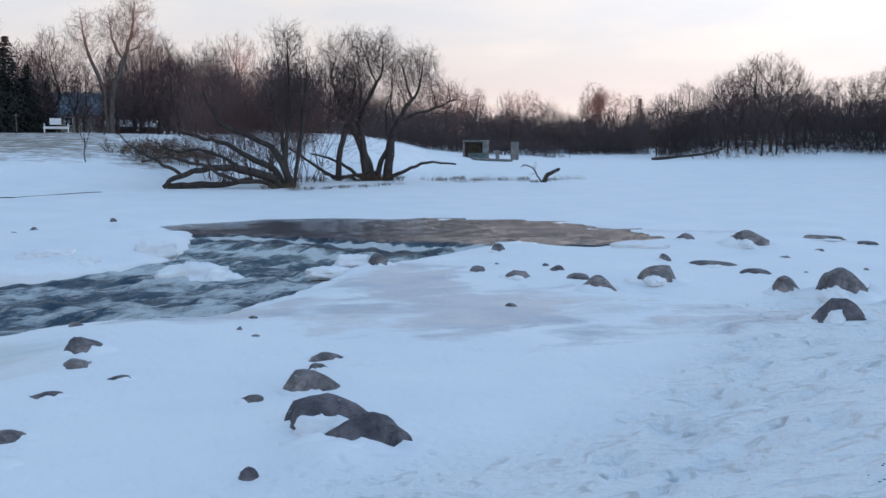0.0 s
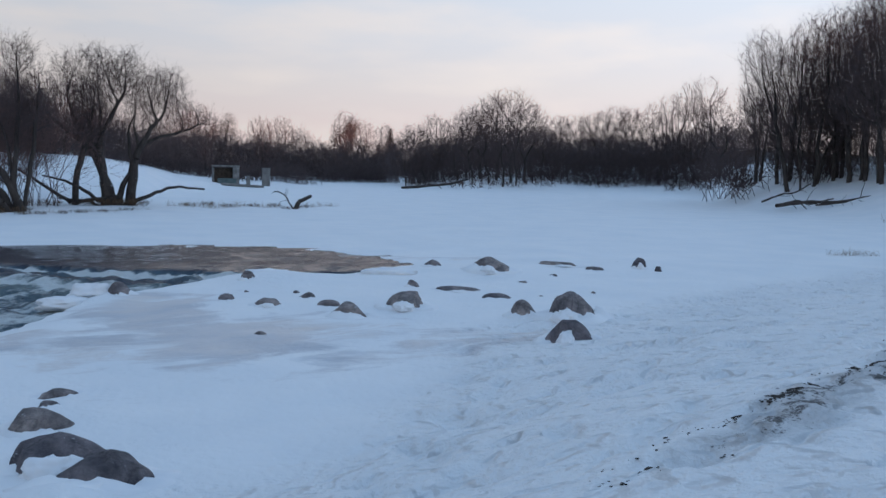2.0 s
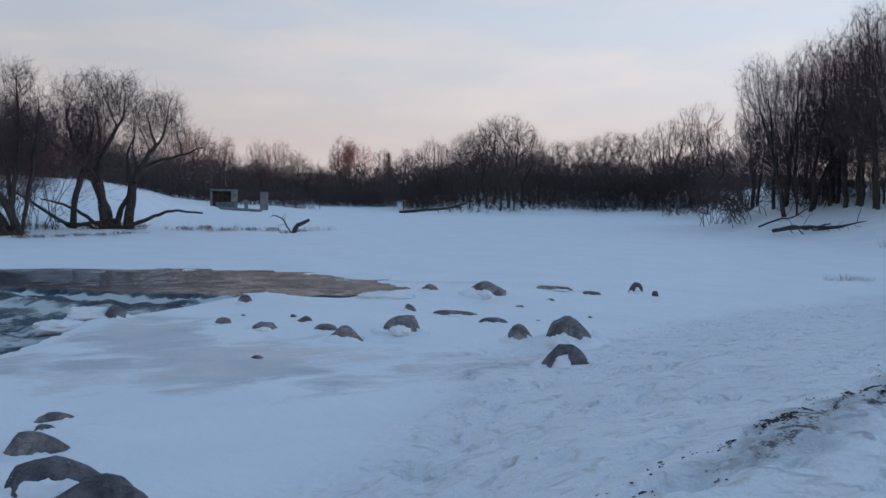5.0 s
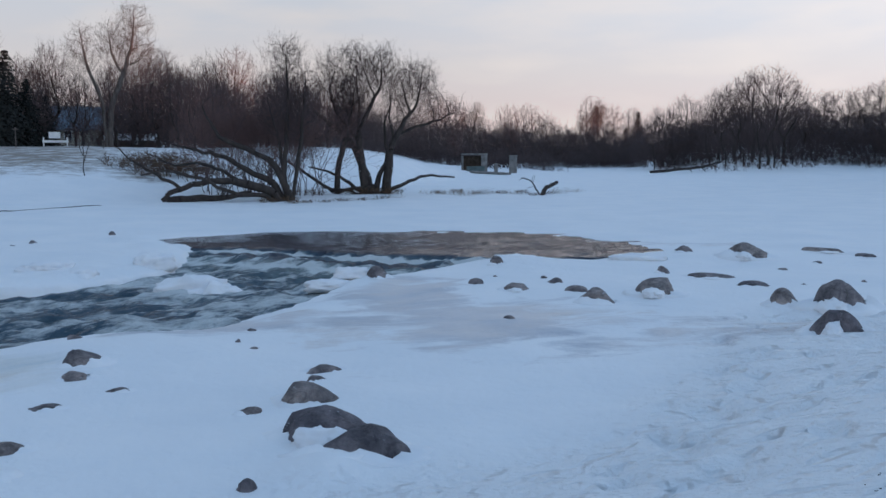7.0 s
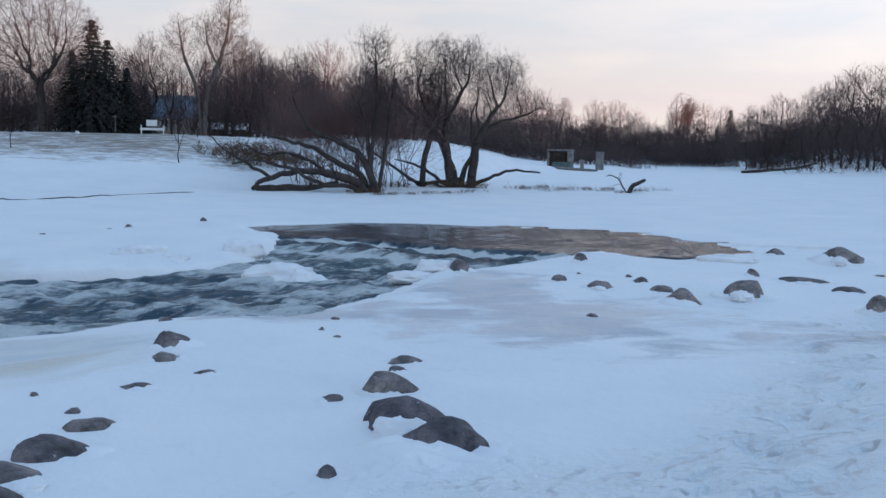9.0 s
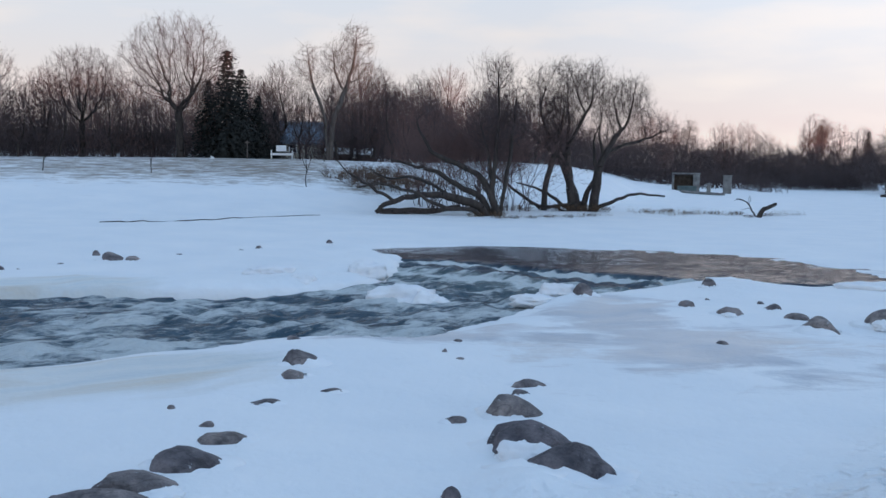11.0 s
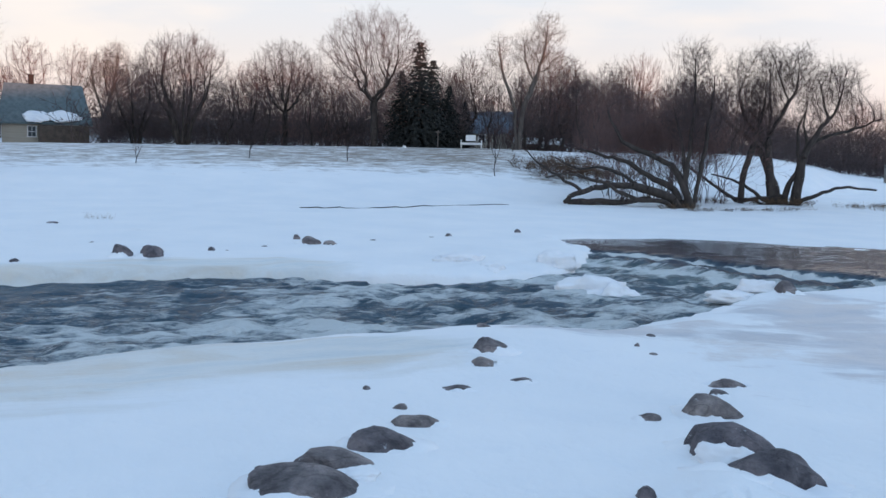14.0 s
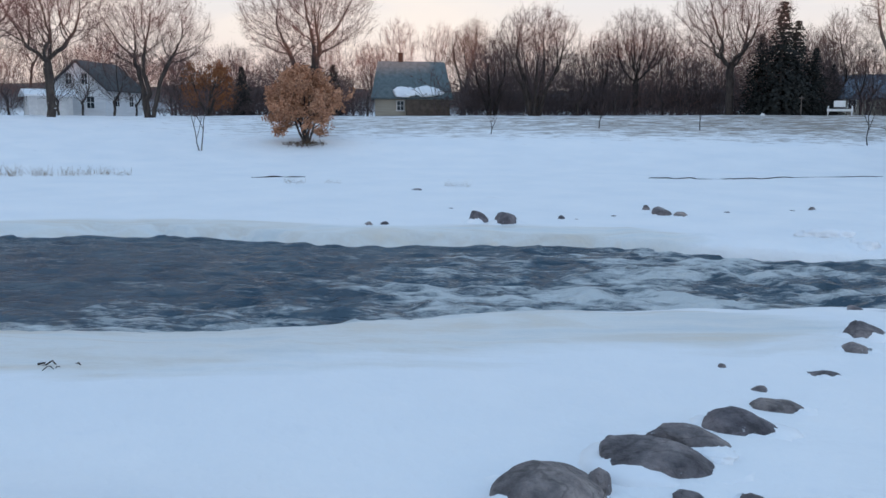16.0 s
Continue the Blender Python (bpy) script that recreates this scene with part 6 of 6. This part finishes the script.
# ---- houses ----
def gable_roof(w, d, rise, hip, thick=0.18, over=0.45):
    """A roof with its ridge along x, its ends drawn in by hip."""
    a, b, r = w / 2 + over, d / 2 + over, w / 2 + over - hip
    drop = rise * over / (d / 2 + over)
    top = [(-a, -b, -drop), (a, -b, -drop), (a, b, -drop), (-a, b, -drop), (-r, 0, rise), (r, 0, rise)]
    low = [(x, y, z - thick) for x, y, z in top]
    quads = [(0, 1, 5, 4), (2, 3, 4, 5)] + ([(1, 2, 5), (3, 0, 4)] if hip else [])
    bm = bmesh.new()
    vs = [bm.verts.new(p) for p in top + low]
    for q in quads:
        bm.faces.new([vs[i] for i in q])
        bm.faces.new([vs[i + 6] for i in reversed(q)])
    rim = ((0, 1), (1, 2), (2, 3), (3, 0)) if hip else ((0, 1), (1, 5), (5, 2), (2, 3), (3, 4), (4, 0))
    for i, j in rim:
        bm.faces.new([vs[j], vs[i], vs[i + 6], vs[j + 6]])
    bmesh.ops.recalc_face_normals(bm, faces=bm.faces[:])
    return bm


def gable_walls(w, d, wall_h, rise):
    bm = bmesh.new()
    p = [(-w / 2, -d / 2), (w / 2, -d / 2), (w / 2, d / 2), (-w / 2, d / 2)]
    lo, hi = [bm.verts.new((x, y, -1.0)) for x, y in p], [bm.verts.new((x, y, wall_h)) for x, y in p]
    pe, pw = bm.verts.new((w / 2, 0, wall_h + rise)), bm.verts.new((-w / 2, 0, wall_h + rise))
    bm.faces.new((lo[0], lo[1], hi[1], hi[0]))
    bm.faces.new((lo[2], lo[3], hi[3], hi[2]))
    bm.faces.new((lo[1], lo[2], hi[2], pe, hi[1]))
    bm.faces.new((lo[3], lo[0], hi[0], pw, hi[3]))
    return bm


def window(thing, x, y, z, w, h, turn):
    frame_ob = part("window", joined(box(w + 0.16, 0.10, 0.09, (0, 0, h / 2), 0.01), box(w + 0.2, 0.14, 0.09, (0, 0, -h / 2), 0.01), box(0.09, 0.1, h, (-w / 2, 0, 0), 0.01),
                                     box(0.09, 0.1, h, (w / 2, 0, 0), 0.01), box(0.05, 0.06, h, (0, 0, 0), 0.005), box(w, 0.06, 0.05, (0, 0, 0), 0.005)), WHITE_PAINT, thing)
    frame_ob.matrix_basis = pose(x, y, z, 0, 0, turn)
    part("pane", box(w, 0.03, h, (0, 0, 0), 0), PANE, frame_ob)


def house(az, r, turn, w, d, wall_h, rise, hip, wall_mat, roof_mat, windows, chimney, label):
    x, y = polar(az, r)
    thing = root("house", x, y, floor_at(x, y), az + turn, label=label, category="house", group="riverside houses")
    part("wall", gable_walls(w, d, wall_h, rise * (1 if hip < 0.3 else 0.0)), wall_mat, thing)
    roof = part("roof", gable_roof(w, d, rise, hip), roof_mat, thing)
    roof.location.z = wall_h
    if chimney:
        part("chimney", joined(box(0.55, 0.55, 1.6, (chimney, 0.2, wall_h + rise + 0.1), 0.03), box(0.65, 0.65, 0.12, (chimney, 0.2, wall_h + rise + 0.9), 0.02)), BRICK, thing)
    for side, u, z, ww, hh in windows:
        if side == "front":
            window(thing, u, -d / 2 - 0.04, z, ww, hh, 0)
        else:
            window(thing, -w / 2 - 0.04, u, z, ww, hh, -90)
    return thing


green_house = house(47.3, 108, 2, 8.2, 6.6, 2.55, 3.7, 0.75, CREAM, GREEN_ROOF, [("front", -1.3, 1.2, 0.8, 1.1), ("side", 0.4, 1.3, 0.9, 1.1)],
                    -1.2, "cream house with a steep grey-green shingle roof")
part("porch", box(4.8, 1.6, 1.9, (1.7, -4.05, 0.9), 0.03), BROWN_WALL, green_house, "dark board porch")
for u, ww, seed in ((-0.9, 2.5, 811), (1.7, 3.6, 812)):
    patch = part("snow_patch", snow_lump(seed, ww, 1.7, 0.18, (0, 0, 0.05)), SNOW, green_house, "snow left on the lower roof")
    patch.matrix_basis = pose(u, -3.2, 2.55 + 3.7 * (3.75 - 3.2) / 3.75 - 0.38, 44, 0, 0)
house(65.5, 112, 62, 8.5, 6.4, 3.1, 2.8, 0.0, SIDING, DARK_ROOF, [("side", -0.9, 3.9, 0.75, 1.2), ("side", 0.9, 3.9, 0.75, 1.2), ("side", -1.5, 1.4, 0.9, 1.3), ("side", 1.4, 1.4, 1.2, 1.3), ("front", 1.5, 1.6, 1.0, 1.2), ("front", -1.8, 1.6, 1.0, 1.2)],
      0, "white clapboard house with a gable and dark roof")
house(20.9, 128, -8, 7.5, 6.0, 2.4, 2.6, 0.0, CREAM, BLUE_ROOF, [("front", -1.6, 1.3, 0.9, 1.0)], 0, "low pale house with a blue-grey roof behind trees")
house(18.4, 104, 0, 4.6, 2.6, 0.95, 0.45, 0.0, BROWN_WALL, SNOW, [("front", 0.6, 0.55, 0.6, 0.5)], 0, "low dark shed with a snow-covered roof")
house(68.1, 106, 10, 4.2, 3.0, 2.3, 0.5, 0.0, WHITE_PAINT, SNOW, [], 0, "small white garden shed with a flat snowy roof")


# ---- things along the top of the bank ----
def bench(az, r):
    x, y = polar(az, r)
    thing = root("park_bench", x, y, floor_at(x, y), az, label="white-painted park bench with a raised back panel", category="bench")
    for k in range(3):
        part("seat_slat", box(1.9, 0.13, 0.045, (0, -0.18 + 0.15 * k, 0.48), 0.008), WHITE_PAINT, thing)
    part("apron", box(1.9, 0.05, 0.14, (0, -0.25, 0.38), 0.008), WHITE_PAINT, thing)
    part("back_panel", box(0.85, 0.05, 0.50, (-0.05, 0.24, 0.90), 0.01), WHITE_PAINT, thing)
    part("armrest", box(0.09, 0.5, 0.05, (0.86, 0, 0.70), 0.008), WHITE_PAINT, thing)
    part("armrest", box(0.09, 0.5, 0.05, (-0.86, 0, 0.70), 0.008), WHITE_PAINT, thing)
    for sx in (-0.86, 0.86):
        for sy in (-0.2, 0.22):
            part("leg", box(0.09, 0.09, 0.70, (sx, sy, 0.35), 0.008), WHITE_PAINT, thing)


bench(22.5, 79.5)


def post(az, r, h, label):
    x, y = polar(az, r)
    thing = root("wooden_post", x, y, floor_at(x, y) - 0.2, az, label=label, category="post")
    part("post", box(0.10, 0.10, h + 0.2, (0, 0, (h + 0.2) / 2), 0.012), BARK_PALE, thing)
    part("crosspiece", box(0.42, 0.05, 0.10, (0, -0.07, h + 0.05), 0.01), BARK_PALE, thing)


post(24.55, 80, 1.5, "grey wooden post with a short crosspiece")
post(19.95, 79, 0.7, "short pale wooden post on the bank")
gx, gy = polar(26.6, 79)
globe = part("white_stone", boulder_mesh(95, 0.42, 0.4, 0.24, 0, 4, 3), WHITE_PAINT)
globe.matrix_basis = pose(gx, gy, floor_at(gx, gy), 0, 0, 0)
tagged(globe, "white-painted stone at the edge of the bank", "rock")


# ---- clods of frozen soil along the track ----
def clods():
    rng = rs(901)
    verts, faces = [], []
    bm = bmesh.new()
    bmesh.ops.create_icosphere(bm, subdivisions=1, radius=1.0)
    ball, tris = np.array([v.co[:] for v in bm.verts]), np.array([[v.index for v in f.verts] for f in bm.faces])
    bm.free()
    runs, outs = 4.8 + 15 * rng.uniform(0, 1, 9000), rng.normal(0, 1, 9000) * np.where(rng.rand(9000) < 0.8, 0.06, 0.25) - 0.05
    outs = outs + 3.0 + 0.025 * runs + 0.12 * np.sin(runs * 0.5)
    x, y = runs * BANK_RUN[0] + outs * BANK_OUT[0], runs * BANK_RUN[1] + outs * BANK_OUT[1]
    bare = grain(runs * 0.4, outs, 0.17, 61) * 0.6 + grain(x, y, 0.10, 62) * 0.4 > 0.60          # they lie in broken heaps
    x, y = x[bare], y[bare]
    z = ground_height(x, y)
    for i in range(len(x)):
        size = rng.uniform(0.004, 0.009) * (1.8 if rng.rand() < 0.08 else 1)
        p = ball * (1 + rng.uniform(-0.3, 0.3, (len(ball), 1))) * size * np.array([rng.uniform(0.8, 2.2), rng.uniform(0.8, 1.7), 0.7])
        faces.append(tris + i * len(ball))
        verts.append(p + np.array([x[i], y[i], z[i]]))
    ob = new("soil_clods", mesh_from("soil_clods", np.concatenate(verts), np.concatenate(faces), SOIL, False))
    tagged(ob, "dark frozen soil clods scattered along the track", "soil", "", "stuff")


clods()
